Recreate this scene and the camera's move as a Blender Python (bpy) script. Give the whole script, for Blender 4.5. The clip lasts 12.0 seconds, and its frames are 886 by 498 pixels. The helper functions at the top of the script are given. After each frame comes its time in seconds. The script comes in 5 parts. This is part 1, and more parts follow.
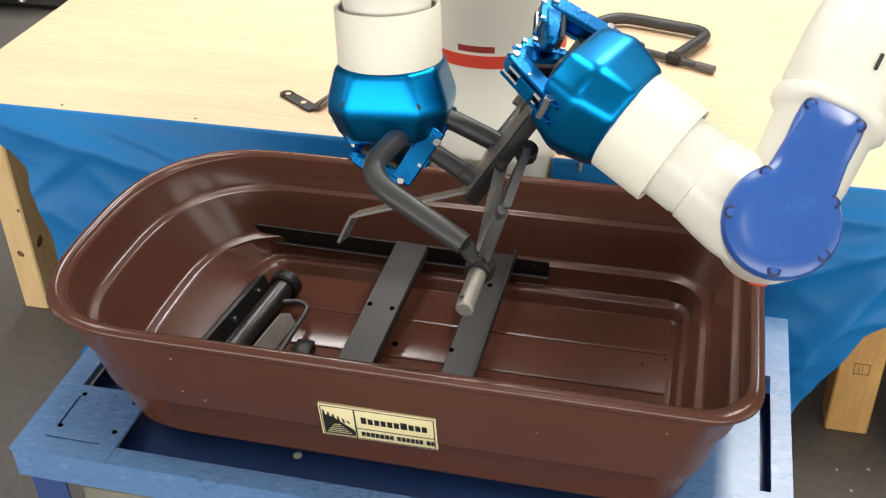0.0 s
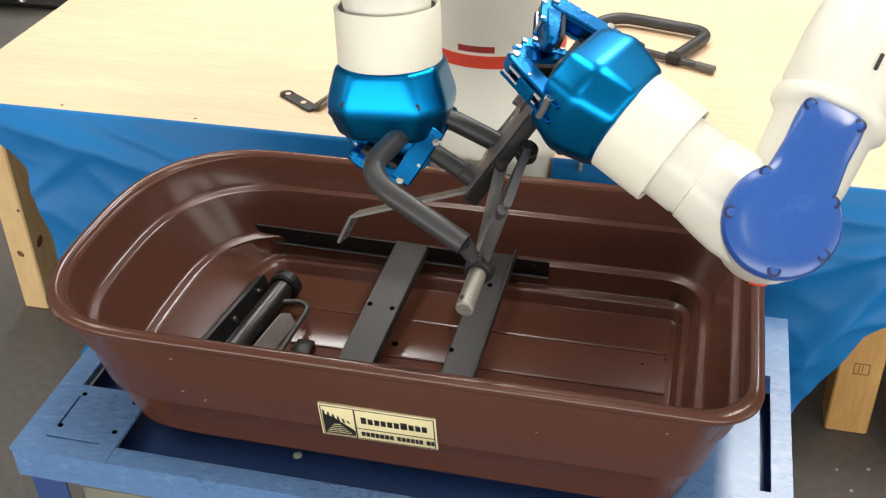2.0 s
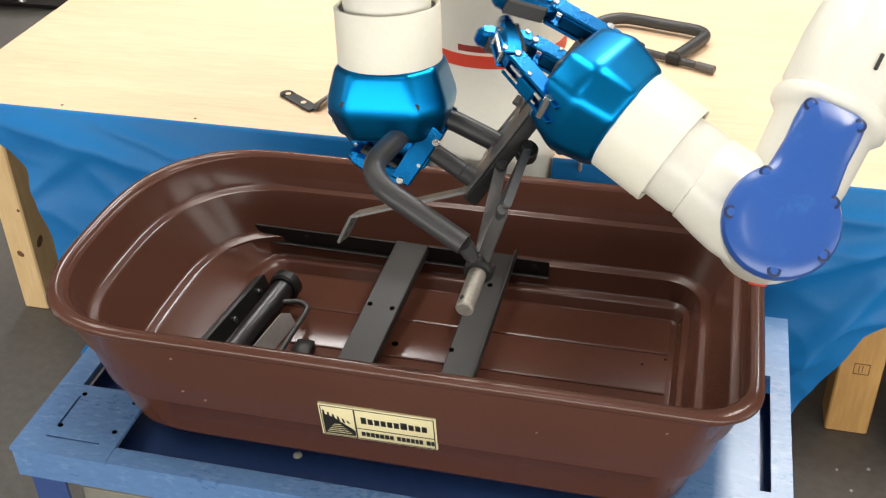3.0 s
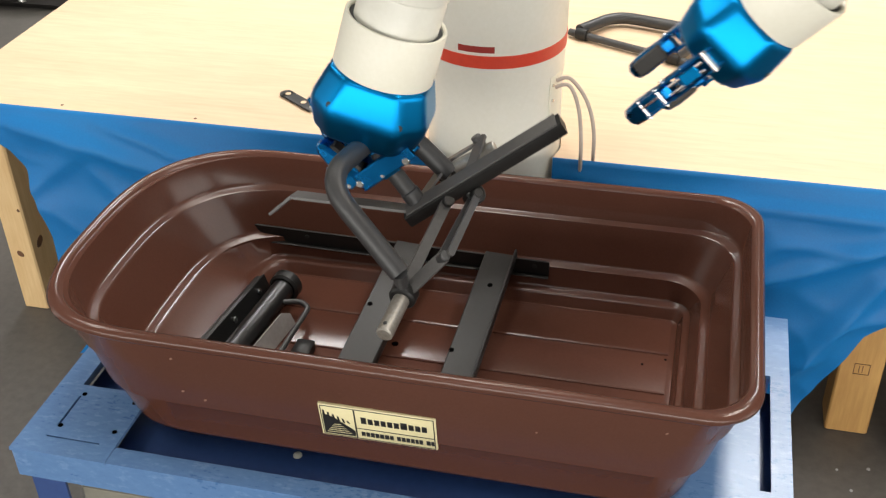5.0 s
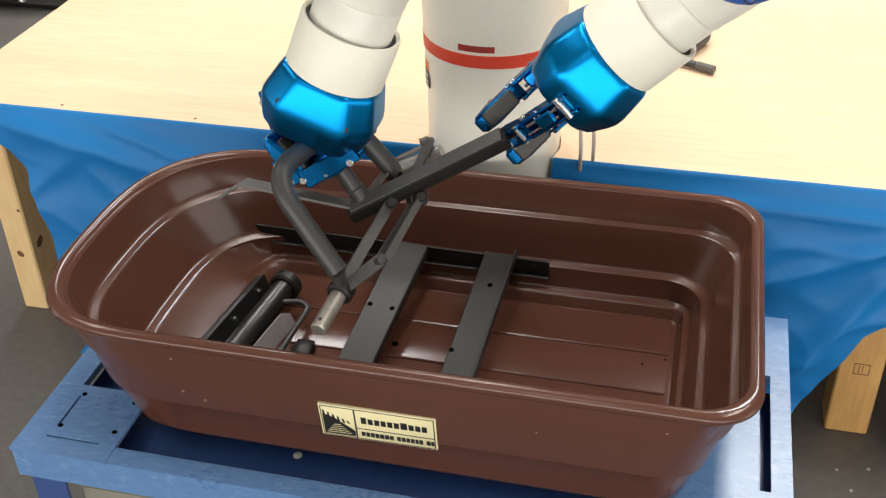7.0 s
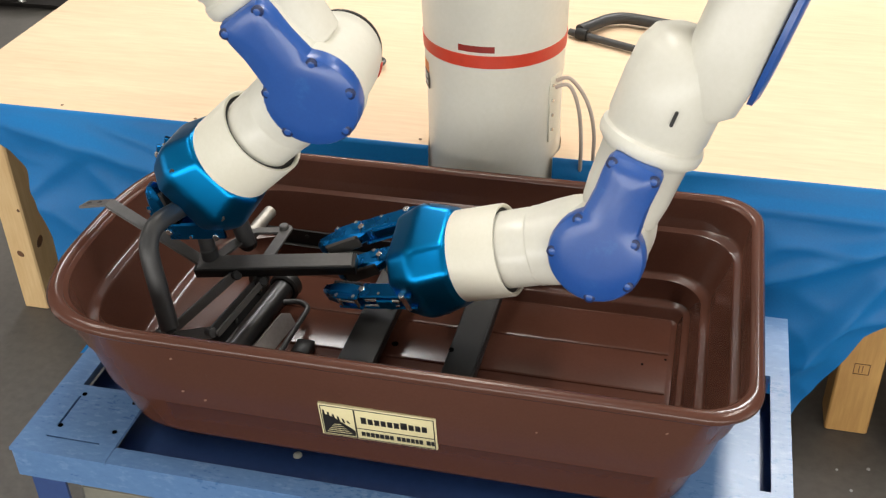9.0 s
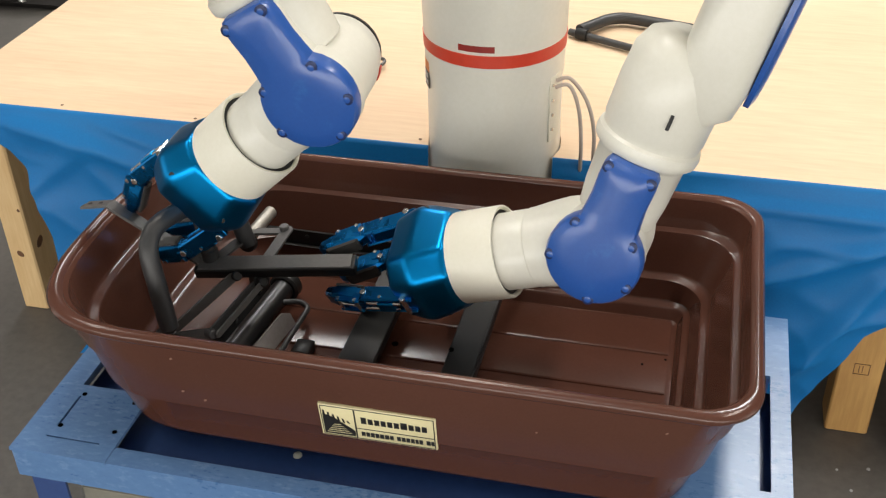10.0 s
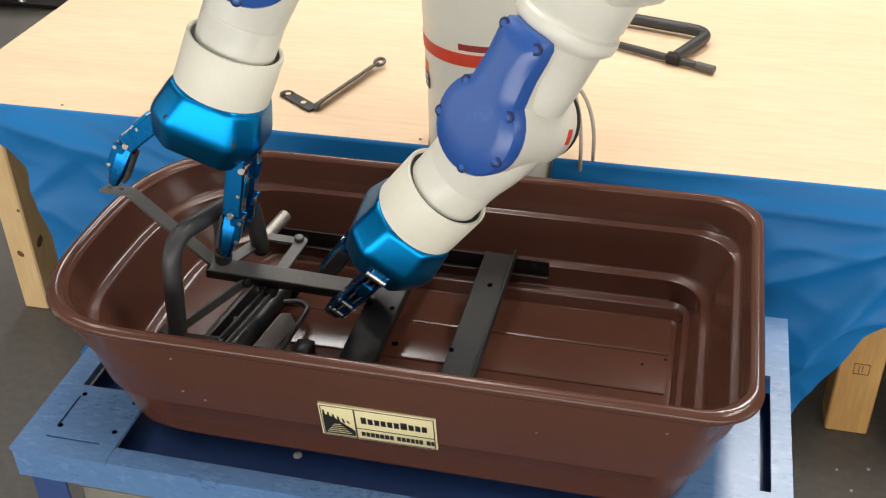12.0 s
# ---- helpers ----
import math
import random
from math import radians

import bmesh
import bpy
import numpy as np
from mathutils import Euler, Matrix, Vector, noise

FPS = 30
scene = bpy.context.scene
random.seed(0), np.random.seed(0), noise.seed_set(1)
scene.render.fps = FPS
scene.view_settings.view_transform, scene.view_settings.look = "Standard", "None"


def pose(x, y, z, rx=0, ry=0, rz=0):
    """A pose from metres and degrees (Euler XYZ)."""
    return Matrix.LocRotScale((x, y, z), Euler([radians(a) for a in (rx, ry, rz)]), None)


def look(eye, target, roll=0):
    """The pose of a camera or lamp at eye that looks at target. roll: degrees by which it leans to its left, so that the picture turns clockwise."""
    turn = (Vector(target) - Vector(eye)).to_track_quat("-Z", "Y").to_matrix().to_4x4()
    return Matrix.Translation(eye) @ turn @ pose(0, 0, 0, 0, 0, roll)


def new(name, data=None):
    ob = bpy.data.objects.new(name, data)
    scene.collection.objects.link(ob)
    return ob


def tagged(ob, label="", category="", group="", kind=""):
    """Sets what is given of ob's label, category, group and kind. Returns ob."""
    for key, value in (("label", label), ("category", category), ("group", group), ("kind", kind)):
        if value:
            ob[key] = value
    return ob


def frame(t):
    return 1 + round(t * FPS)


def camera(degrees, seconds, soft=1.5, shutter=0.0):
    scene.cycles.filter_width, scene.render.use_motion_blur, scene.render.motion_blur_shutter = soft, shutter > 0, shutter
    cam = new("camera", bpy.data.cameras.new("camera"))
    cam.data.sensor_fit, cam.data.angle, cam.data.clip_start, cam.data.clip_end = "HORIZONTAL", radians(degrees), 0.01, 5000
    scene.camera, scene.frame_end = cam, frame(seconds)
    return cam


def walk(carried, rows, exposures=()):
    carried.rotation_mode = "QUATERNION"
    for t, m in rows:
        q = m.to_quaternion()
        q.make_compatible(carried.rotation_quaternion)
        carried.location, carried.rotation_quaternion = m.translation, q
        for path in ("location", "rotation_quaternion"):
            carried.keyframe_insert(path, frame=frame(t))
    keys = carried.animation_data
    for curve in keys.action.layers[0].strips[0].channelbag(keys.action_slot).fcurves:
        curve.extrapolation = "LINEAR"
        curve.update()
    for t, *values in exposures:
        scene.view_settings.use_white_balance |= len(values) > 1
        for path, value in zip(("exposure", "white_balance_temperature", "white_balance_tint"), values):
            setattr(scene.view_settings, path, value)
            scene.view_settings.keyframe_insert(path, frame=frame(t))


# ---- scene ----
from mathutils import Quaternion

cam = camera(44.18, 12.0, soft=1.25, shutter=0.5)
EYE = (0.0, 0.0, 1.68)
AIM = look(EYE, (-0.41070, 1.60576, 0.56069), -1.4525)
walk(cam, [(0.0, AIM), (12.0, AIM)], exposures=[(0.0, 0.02), (7.2, 0.02), (8.8, -0.10), (9.6, -0.19), (10.4, -0.24), (12.0, -0.18)])

# ---- light: a large workshop with rows of ceiling fixtures ----
world = bpy.data.worlds.new("workshop_air")
scene.world = world
world.use_nodes = True
world.node_tree.nodes["Background"].inputs[0].default_value = (0.80, 0.86, 0.95, 1)
world.node_tree.nodes["Background"].inputs[1].default_value = 0.25


def ceiling_lamp(x, y, z, sx, sy, watts, colour):
    data = bpy.data.lights.new("ceiling_lamp", "AREA")
    data.shape, data.size, data.size_y, data.energy, data.color = "RECTANGLE", sx, sy, watts, colour
    ob = new("ceiling_lamp", data)
    ob.matrix_world = pose(x, y, z)
    return ob


ceiling_lamp(-0.9, 2.4, 4.1, 0.4, 2.4, 68, (1.0, 0.95, 0.87))
ceiling_lamp(1.7, 1.9, 4.1, 0.4, 2.4, 100, (1.0, 0.93, 0.84))
ceiling_lamp(-3.2, 1.6, 4.1, 0.4, 2.4, 55, (1.0, 0.95, 0.88))
ceiling_lamp(-0.6, -2.6, 4.1, 0.4, 2.4, 25, (0.95, 0.97, 1.0))
ceiling_lamp(0.66, 4.75, 4.1, 0.5, 1.0, 120, (0.97, 0.97, 0.95))
ceiling_lamp(-2.1, 5.35, 4.1, 1.0, 1.0, 90, (1.0, 0.97, 0.95))
# unseen fill panels added beside and behind the viewer to brighten the near faces
for bx, by, bz, turn, sx, sy, power in ((0.0, -5.86, 1.05, 0, 15.0, 1.9, 590), (8.85, -1.5, 2.1, 90, 8.0, 3.4, 230), (-8.85, -2.0, 2.1, -90, 7.0, 3.4, 100)):
    fill_panel = ceiling_lamp(bx, by, bz, sx, sy, power, (1.0, 0.975, 0.92))
    fill_panel.name = "fill_light"
    fill_panel.matrix_world = pose(bx, by, bz, 90, 0, turn)

# ---- materials ----


def mat(name, colour, rough=0.5, metal=0.0, second=None, scale=6.0, fine=80.0, mix=0.5, bump=0.1, stretch=(1, 1, 1),
        rough_var=0.12, coat=0.0, contrast=(0.35, 0.7), wear=None, wear_at=(0.62, 0.70), wear_scale=9.0, spec=0.5, rand=0.0, dist=0.002):
    m = bpy.data.materials.new(name)
    m.use_nodes = True
    nt = m.node_tree
    n, l = nt.nodes, nt.links
    b = n["Principled BSDF"]
    b.inputs["Metallic"].default_value = metal
    b.inputs["Coat Weight"].default_value = coat
    b.inputs["Coat Roughness"].default_value = 0.15
    b.inputs["Specular IOR Level"].default_value = spec
    co = n.new("ShaderNodeTexCoord")
    mp = n.new("ShaderNodeMapping")
    mp.inputs["Scale"].default_value = stretch
    l.new(co.outputs["Object"], mp.inputs["Vector"])

    def grain(s, detail, rough_in=0.6):
        t = n.new("ShaderNodeTexNoise")
        t.inputs["Scale"].default_value, t.inputs["Detail"].default_value, t.inputs["Roughness"].default_value = s, detail, rough_in
        l.new(mp.outputs["Vector"], t.inputs["Vector"])
        return t

    def ramp(src, lo, hi, c0, c1):
        r = n.new("ShaderNodeValToRGB")
        r.color_ramp.elements[0].position, r.color_ramp.elements[1].position = lo, hi
        r.color_ramp.elements[0].color, r.color_ramp.elements[1].color = (*c0, 1), (*c1, 1)
        l.new(src, r.inputs["Fac"])
        return r

    if second is None:
        second = tuple(c * 0.8 for c in colour)
    big, small = grain(scale, 4), grain(fine, 6)
    add = n.new("ShaderNodeMath")
    add.operation = "MULTIPLY_ADD"
    l.new(small.outputs["Fac"], add.inputs[0])
    add.inputs[1].default_value = mix
    sc = n.new("ShaderNodeMath")
    sc.operation = "MULTIPLY"
    l.new(big.outputs["Fac"], sc.inputs[0])
    sc.inputs[1].default_value = 1 - mix
    l.new(sc.outputs[0], add.inputs[2])
    col = ramp(add.outputs[0], contrast[0], contrast[1], second, colour)
    out = col.outputs["Color"]
    if wear:
        w = grain(wear_scale, 8, 0.7)
        mask = ramp(w.outputs["Fac"], wear_at[0], wear_at[1], (0, 0, 0), (1, 1, 1))
        mx = n.new("ShaderNodeMix")
        mx.data_type = "RGBA"
        l.new(mask.outputs["Color"], mx.inputs["Factor"])
        l.new(out, mx.inputs["A"])
        mx.inputs["B"].default_value = (*wear, 1)
        out = mx.outputs["Result"]
    if rand:
        info = n.new("ShaderNodeObjectInfo")
        hv = n.new("ShaderNodeHueSaturation")
        mr = n.new("ShaderNodeMapRange")
        mr.inputs["To Min"].default_value, mr.inputs["To Max"].default_value = 1 - rand, 1 + rand
        l.new(info.outputs["Random"], mr.inputs["Value"])
        l.new(mr.outputs["Result"], hv.inputs["Value"])
        l.new(out, hv.inputs["Color"])
        out = hv.outputs["Color"]
    l.new(out, b.inputs["Base Color"])
    rr = n.new("ShaderNodeMapRange")
    rr.inputs["To Min"].default_value, rr.inputs["To Max"].default_value = max(0.03, rough - rough_var), min(1, rough + rough_var)
    l.new(add.outputs[0], rr.inputs["Value"])
    l.new(rr.outputs["Result"], b.inputs["Roughness"])
    if bump:
        bp = n.new("ShaderNodeBump")
        bp.inputs["Strength"].default_value, bp.inputs["Distance"].default_value = bump, dist
        l.new(small.outputs["Fac"], bp.inputs["Height"])
        l.new(bp.outputs["Normal"], b.inputs["Normal"])
    return m


M_TUB = mat("brown_moulded_plastic", (0.099, 0.0405, 0.0275), 0.20, second=(0.080, 0.031, 0.0205), spec=0.38, scale=3, fine=240, mix=0.4, bump=0.05,
            wear=(0.13, 0.06, 0.042), wear_at=(0.66, 0.82), wear_scale=14, rough_var=0.06)
M_SCUFF = mat("scuffed_brown_plastic", (0.26, 0.13, 0.085), 0.6, scale=60)
M_CART = mat("worn_blue_enamel", (0.125, 0.245, 0.46), 0.30, second=(0.085, 0.18, 0.375), scale=4, fine=110, bump=0.12,
             wear=(0.22, 0.34, 0.54), wear_at=(0.54, 0.80), wear_scale=55, stretch=(0.6, 1.4, 1))
# shaded copy of the cart's blue, for what lies below the deck
M_CART_SHADED = mat("shaded_blue_enamel", (0.036, 0.078, 0.235), 0.36, second=(0.028, 0.060, 0.19), scale=5, bump=0.05, wear=(0.055, 0.095, 0.22), wear_at=(0.6, 0.75))
M_PLY = mat("birch_plywood", (0.79, 0.60, 0.41), 0.6, second=(0.66, 0.455, 0.285), scale=2.2, fine=26, stretch=(0.35, 3.2, 1), bump=0.05, contrast=(0.3, 0.66),
            wear=(0.62, 0.43, 0.26), wear_at=(0.74, 0.86), wear_scale=5)
M_TARP = mat("blue_tarpaulin_cloth", (0.004, 0.175, 0.47), 0.50, second=(0.003, 0.135, 0.39), spec=0.35, scale=4, fine=300, bump=0.25, dist=0.0006)
M_LUMBER = mat("yellow_pine_lumber", (0.62, 0.36, 0.12), 0.6, second=(0.44, 0.22, 0.065), scale=5, fine=30, stretch=(4, 4, 0.35), bump=0.12, contrast=(0.3, 0.65))
M_LUMBER_PALE = mat("pale_pine_lumber", (0.76, 0.55, 0.29), 0.6, second=(0.6, 0.38, 0.17), scale=5, fine=30, stretch=(4, 4, 0.35), bump=0.12, contrast=(0.3, 0.65))
M_KNOT = mat("pine_knot", (0.16, 0.07, 0.03), 0.6, scale=40)
M_FLOOR = mat("sealed_grey_concrete", (0.16, 0.15, 0.138), 0.45, second=(0.10, 0.094, 0.086), scale=1.6, fine=45, bump=0.12,
              wear=(0.26, 0.25, 0.23), wear_at=(0.64, 0.78), wear_scale=6)
M_WALL = mat("painted_block_wall", (0.48, 0.47, 0.45), 0.8, scale=1.5, fine=30)
M_WHITE = mat("robot_white_paint", (0.75, 0.735, 0.66), 0.34, second=(0.70, 0.685, 0.60), scale=5, fine=120, bump=0.02, coat=0.15, rough_var=0.06)
M_CUFF = mat("cream_plastic_collar", (0.81, 0.785, 0.68), 0.42, second=(0.76, 0.735, 0.62), scale=6, fine=150, bump=0.02, rough_var=0.06)
M_COVER = mat("blue_violet_plastic_cover", (0.022, 0.098, 0.38), 0.30, second=(0.018, 0.082, 0.34), scale=8, fine=200, bump=0.04, rough_var=0.06, coat=0.25,
              wear=(0.045, 0.165, 0.46), wear_at=(0.6, 0.85), wear_scale=18)
M_ANOD = mat("blue_anodised_aluminium", (0.004, 0.225, 0.535), 0.33, 1.0, second=(0.0035, 0.205, 0.50), scale=5, fine=40, mix=0.15, bump=0.0, rough_var=0.03)
M_ANOD_DARK = mat("dark_blue_anodised_links", (0.008, 0.18, 0.46), 0.28, 1.0, second=(0.007, 0.15, 0.41), scale=20, fine=60, mix=0.2, bump=0.0, rough_var=0.04)
M_STEEL = mat("bright_steel", (0.7, 0.7, 0.68), 0.25, 1.0, scale=30, fine=200, bump=0.03)
# paints the unlit inside of holes as black discs; nothing is cut
M_HOLE = mat("unlit_hole_black", (0.0015, 0.0015, 0.0015), 0.9, scale=20, spec=0.0)
# dark rubber; also put on the collar gap and hole discs as shade
M_DARK = mat("dark_rubber_and_shade", (0.02, 0.02, 0.02), 0.6, scale=20)
M_BLACK = mat("black_powder_coat", (0.013, 0.0125, 0.012), 0.42, second=(0.009, 0.009, 0.009), scale=12, fine=220, bump=0.08, rough_var=0.1, spec=0.32,
              wear=(0.035, 0.034, 0.033), wear_at=(0.66, 0.82), wear_scale=20)
M_TUBE = mat("charcoal_painted_tube", (0.038, 0.038, 0.039), 0.42, second=(0.028, 0.028, 0.029), scale=12, fine=220, bump=0.06)
M_AXLE = mat("bare_greyed_steel", (0.42, 0.40, 0.36), 0.42, 0.7, second=(0.25, 0.23, 0.2), scale=25, fine=150, bump=0.15)
M_GREYBAR = mat("satin_grey_steel_bar", (0.105, 0.10, 0.097), 0.40, 0.2, second=(0.075, 0.072, 0.07), scale=10, fine=150, bump=0.06)
M_RED = mat("red_tape", (0.62, 0.055, 0.025), 0.45, second=(0.55, 0.045, 0.02), scale=20)
M_REDTAG = mat("dark_red_tag", (0.30, 0.02, 0.012), 0.5, scale=20)
M_CREAM = mat("cream_printed_label", (0.78, 0.70, 0.42), 0.4, second=(0.74, 0.66, 0.38), scale=20)
M_INK = mat("black_print", (0.012, 0.011, 0.010), 0.5, scale=30)
M_ORANGE = mat("orange_print", (0.7, 0.2, 0.03), 0.5, scale=30)
M_HOSE = mat("grey_pneumatic_hose", (0.50, 0.42, 0.36), 0.4, scale=30)
M_BOXBEIGE = mat("beige_metal_housing", (0.24, 0.23, 0.19), 0.5, second=(0.2, 0.19, 0.155), scale=4)
M_SACK = mat("woven_cream_sacking", (0.48, 0.45, 0.36), 0.85, second=(0.3, 0.27, 0.2), scale=14, fine=90, bump=0.6)
M_LEATHER = mat("black_scuffed_rubber", (0.03, 0.026, 0.024), 0.5, second=(0.016, 0.014, 0.014), scale=14, fine=90, bump=0.3)
M_PALEGREY = mat("pale_grey_plastic", (0.5, 0.51, 0.52), 0.5, scale=6)

# ---- mesh helpers ----


def mesh_of(name, bm, material, smooth=40):
    bmesh.ops.recalc_face_normals(bm, faces=bm.faces[:])
    me = bpy.data.meshes.new(name)
    bm.to_mesh(me)
    bm.free()
    me.materials.append(material)
    if smooth:
        me.polygons.foreach_set("use_smooth", [True] * len(me.polygons))
        me.set_sharp_from_angle(angle=radians(smooth))
    return me


def part(name, bm, material, parent=None, label="", smooth=40, m=None):
    ob = new(name, mesh_of(name, bm, material, smooth))
    if parent:
        ob.parent = parent
    if m is not None:
        ob.matrix_basis = m
    if label:
        tagged(ob, label)
    return ob


def thing(name, label, category, m=None, group="", kind=""):
    ob = new(name)
    ob.empty_display_size = 0.05
    if m is not None:
        ob.matrix_basis = m
    return tagged(ob, label, category, group, kind)


def loft(bm, rings, closed=True, cap0=True, cap1=True):
    vs = [[bm.verts.new(p) for p in ring] for ring in rings]
    n = len(vs[0])
    for a, b in zip(vs, vs[1:]):
        for i in range(n if closed else n - 1):
            j = (i + 1) % n
            bm.faces.new((a[i], a[j], b[j], b[i]))
    if cap0:
        bm.faces.new(vs[0][::-1])
    if cap1:
        bm.faces.new(vs[-1])
    return vs


def basis(d):
    d = Vector(d).normalized()
    u = d.orthogonal().normalized()
    return d, u, d.cross(u)


def circle(c, d, r, n=20, r2=None):
    d, u, v = basis(d)
    r2 = r if r2 is None else r2
    return [Vector(c) + u * (r * math.cos(2 * math.pi * i / n)) + v * (r2 * math.sin(2 * math.pi * i / n)) for i in range(n)]


def rod(bm, p, q, r, n=16, r1=None, bevel=0.0):
    """A round bar from p to q, with chamfered ends."""
    p, q = Vector(p), Vector(q)
    d = (q - p).normalized()
    r1 = r if r1 is None else r1
    rings = []
    if bevel:
        rings.append(circle(p, d, r - bevel, n))
        rings.append(circle(p + d * bevel, d, r, n))
        rings.append(circle(q - d * bevel, d, r1, n))
        rings.append(circle(q, d, r1 - bevel, n))
    else:
        rings += [circle(p, d, r, n), circle(q, d, r1, n)]
    loft(bm, rings)


def lathe(bm, profile, n=40, cap=True):
    """A turned body round z; profile: (radius, z) rows."""
    loft(bm, [[Vector((r * math.cos(2 * math.pi * i / n), r * math.sin(2 * math.pi * i / n), z)) for i in range(n)] for r, z in profile], cap0=cap, cap1=cap)


def smooth_path(pts, steps=6):
    pts = [Vector(p) for p in pts]
    out = []
    for i in range(len(pts) - 1):
        p0, p1, p2, p3 = pts[max(i - 1, 0)], pts[i], pts[i + 1], pts[min(i + 2, len(pts) - 1)]
        for s in range(steps):
            t = s / steps
            out.append(0.5 * ((2 * p1) + (p2 - p0) * t + (2 * p0 - 5 * p1 + 4 * p2 - p3) * t * t + (3 * p1 - p0 - 3 * p2 + p3) * t ** 3))
    out.append(pts[-1])
    return out


def bent_path(pts, radius=0.05, steps=7):
    """A polyline whose corners are rounded like a bent tube."""
    pts = [Vector(p) for p in pts]
    out = [pts[0]]
    for a, b, c in zip(pts, pts[1:], pts[2:]):
        r = min(radius, (a - b).length * 0.48, (c - b).length * 0.48)
        s, e = b + (a - b).normalized() * r, b + (c - b).normalized() * r
        for i in range(steps + 1):
            t = i / steps
            out.append(s * (1 - t) ** 2 + b * (2 * t * (1 - t)) + e * t * t)
    out.append(pts[-1])
    return out


def sweep(bm, path, r, n=14, section=None, up=(0, 0, 1)):
    """A tube (or a flat section of (side, up) points) along a path."""
    path = [Vector(p) for p in path]
    rings, u = [], Vector(up)
    for i, p in enumerate(path):
        d = (path[min(i + 1, len(path) - 1)] - path[max(i - 1, 0)]).normalized()
        u = (u - d * u.dot(d))
        u = u.normalized() if u.length > 1e-4 else d.orthogonal().normalized()
        s = d.cross(u)
        if section:
            rings.append([p + s * a + u * b for a, b in section])
        else:
            rings.append([p + s * (r * math.cos(2 * math.pi * k / n)) + u * (r * math.sin(2 * math.pi * k / n)) for k in range(n)])
    loft(bm, rings)


def box(bm, x0, x1, y0, y1, z0, z1, b=0.003, m=None):
    """A box with chamfered edges."""
    b = min(b, (x1 - x0) * 0.45, (y1 - y0) * 0.45, (z1 - z0) * 0.45)

    def ring(z, i):
        xa, xb, ya, yb = x0 + i, x1 - i, y0 + i, y1 - i
        return [Vector(p) for p in ((xa + b, ya, z), (xb - b, ya, z), (xb, ya + b, z), (xb, yb - b, z), (xb - b, yb, z), (xa + b, yb, z), (xa, yb - b, z), (xa, ya + b, z))]
    rings = [ring(z0, b), ring(z0 + b, 0), ring(z1 - b, 0), ring(z1, b)]
    if m is not None:
        rings = [[m @ p for p in r] for r in rings]
    loft(bm, rings)


def plate(bm, outline, h0, h1, b=0.002, m=None):
    """An outline in x, y extruded from h0 to h1 with a chamfer on top."""
    pts = [Vector((x, y)) for x, y in outline]
    c = sum(pts, Vector((0, 0))) / len(pts)
    inner = [p + (c - p).normalized() * b for p in pts]
    rings = [[Vector((*p, h0)) for p in pts], [Vector((*p, h1 - b)) for p in pts], [Vector((*p, h1)) for p in inner]]
    if m is not None:
        rings = [[m @ p for p in r] for r in rings]
    loft(bm, rings)


def prism(bm, a, b, width, thick, up=(0, 0, 1), bev=0.0015):
    """A flat bar from a to b, its width across and its thickness along up."""
    a, b = Vector(a), Vector(b)
    w, t = width / 2, thick / 2
    v = min(bev, t * 0.8)
    sec = [(-w + v, -t), (w - v, -t), (w, -t + v), (w, t - v), (w - v, t), (-w + v, t), (-w, t - v), (-w, -t + v)]
    sweep(bm, [a, b], 0, section=sec, up=up)


# ---- setting ----
RIM, DECK, TABLE = 0.68, 0.452, 0.65

bm = bmesh.new()
box(bm, -9, 9, -6, 11, -0.12, 0.0, 0.0)
tagged(part("floor", bm, M_FLOOR, smooth=0), "dark grey sealed concrete workshop floor with scuffs", "floor", kind="structure")
for nm, (x0, x1, y0, y1) in {"wall_north": (-9, 9, 11, 11.2), "wall_south": (-9, 9, -6.2, -6), "wall_west": (-9.2, -9, -6, 11), "wall_east": (9, 9.2, -6, 11)}.items():
    bm = bmesh.new()
    box(bm, x0, x1, y0, y1, 0, 4.5, 0.0)
    tagged(part(nm, bm, M_WALL, smooth=0), "plain painted workshop wall", "wall", kind="structure")
bm = bmesh.new()
box(bm, -9.2, 9.2, -6.2, 11.2, 4.5, 4.6, 0.0)
tagged(part("ceiling", bm, M_WALL, smooth=0), "plain pale workshop ceiling", "ceiling", kind="structure")


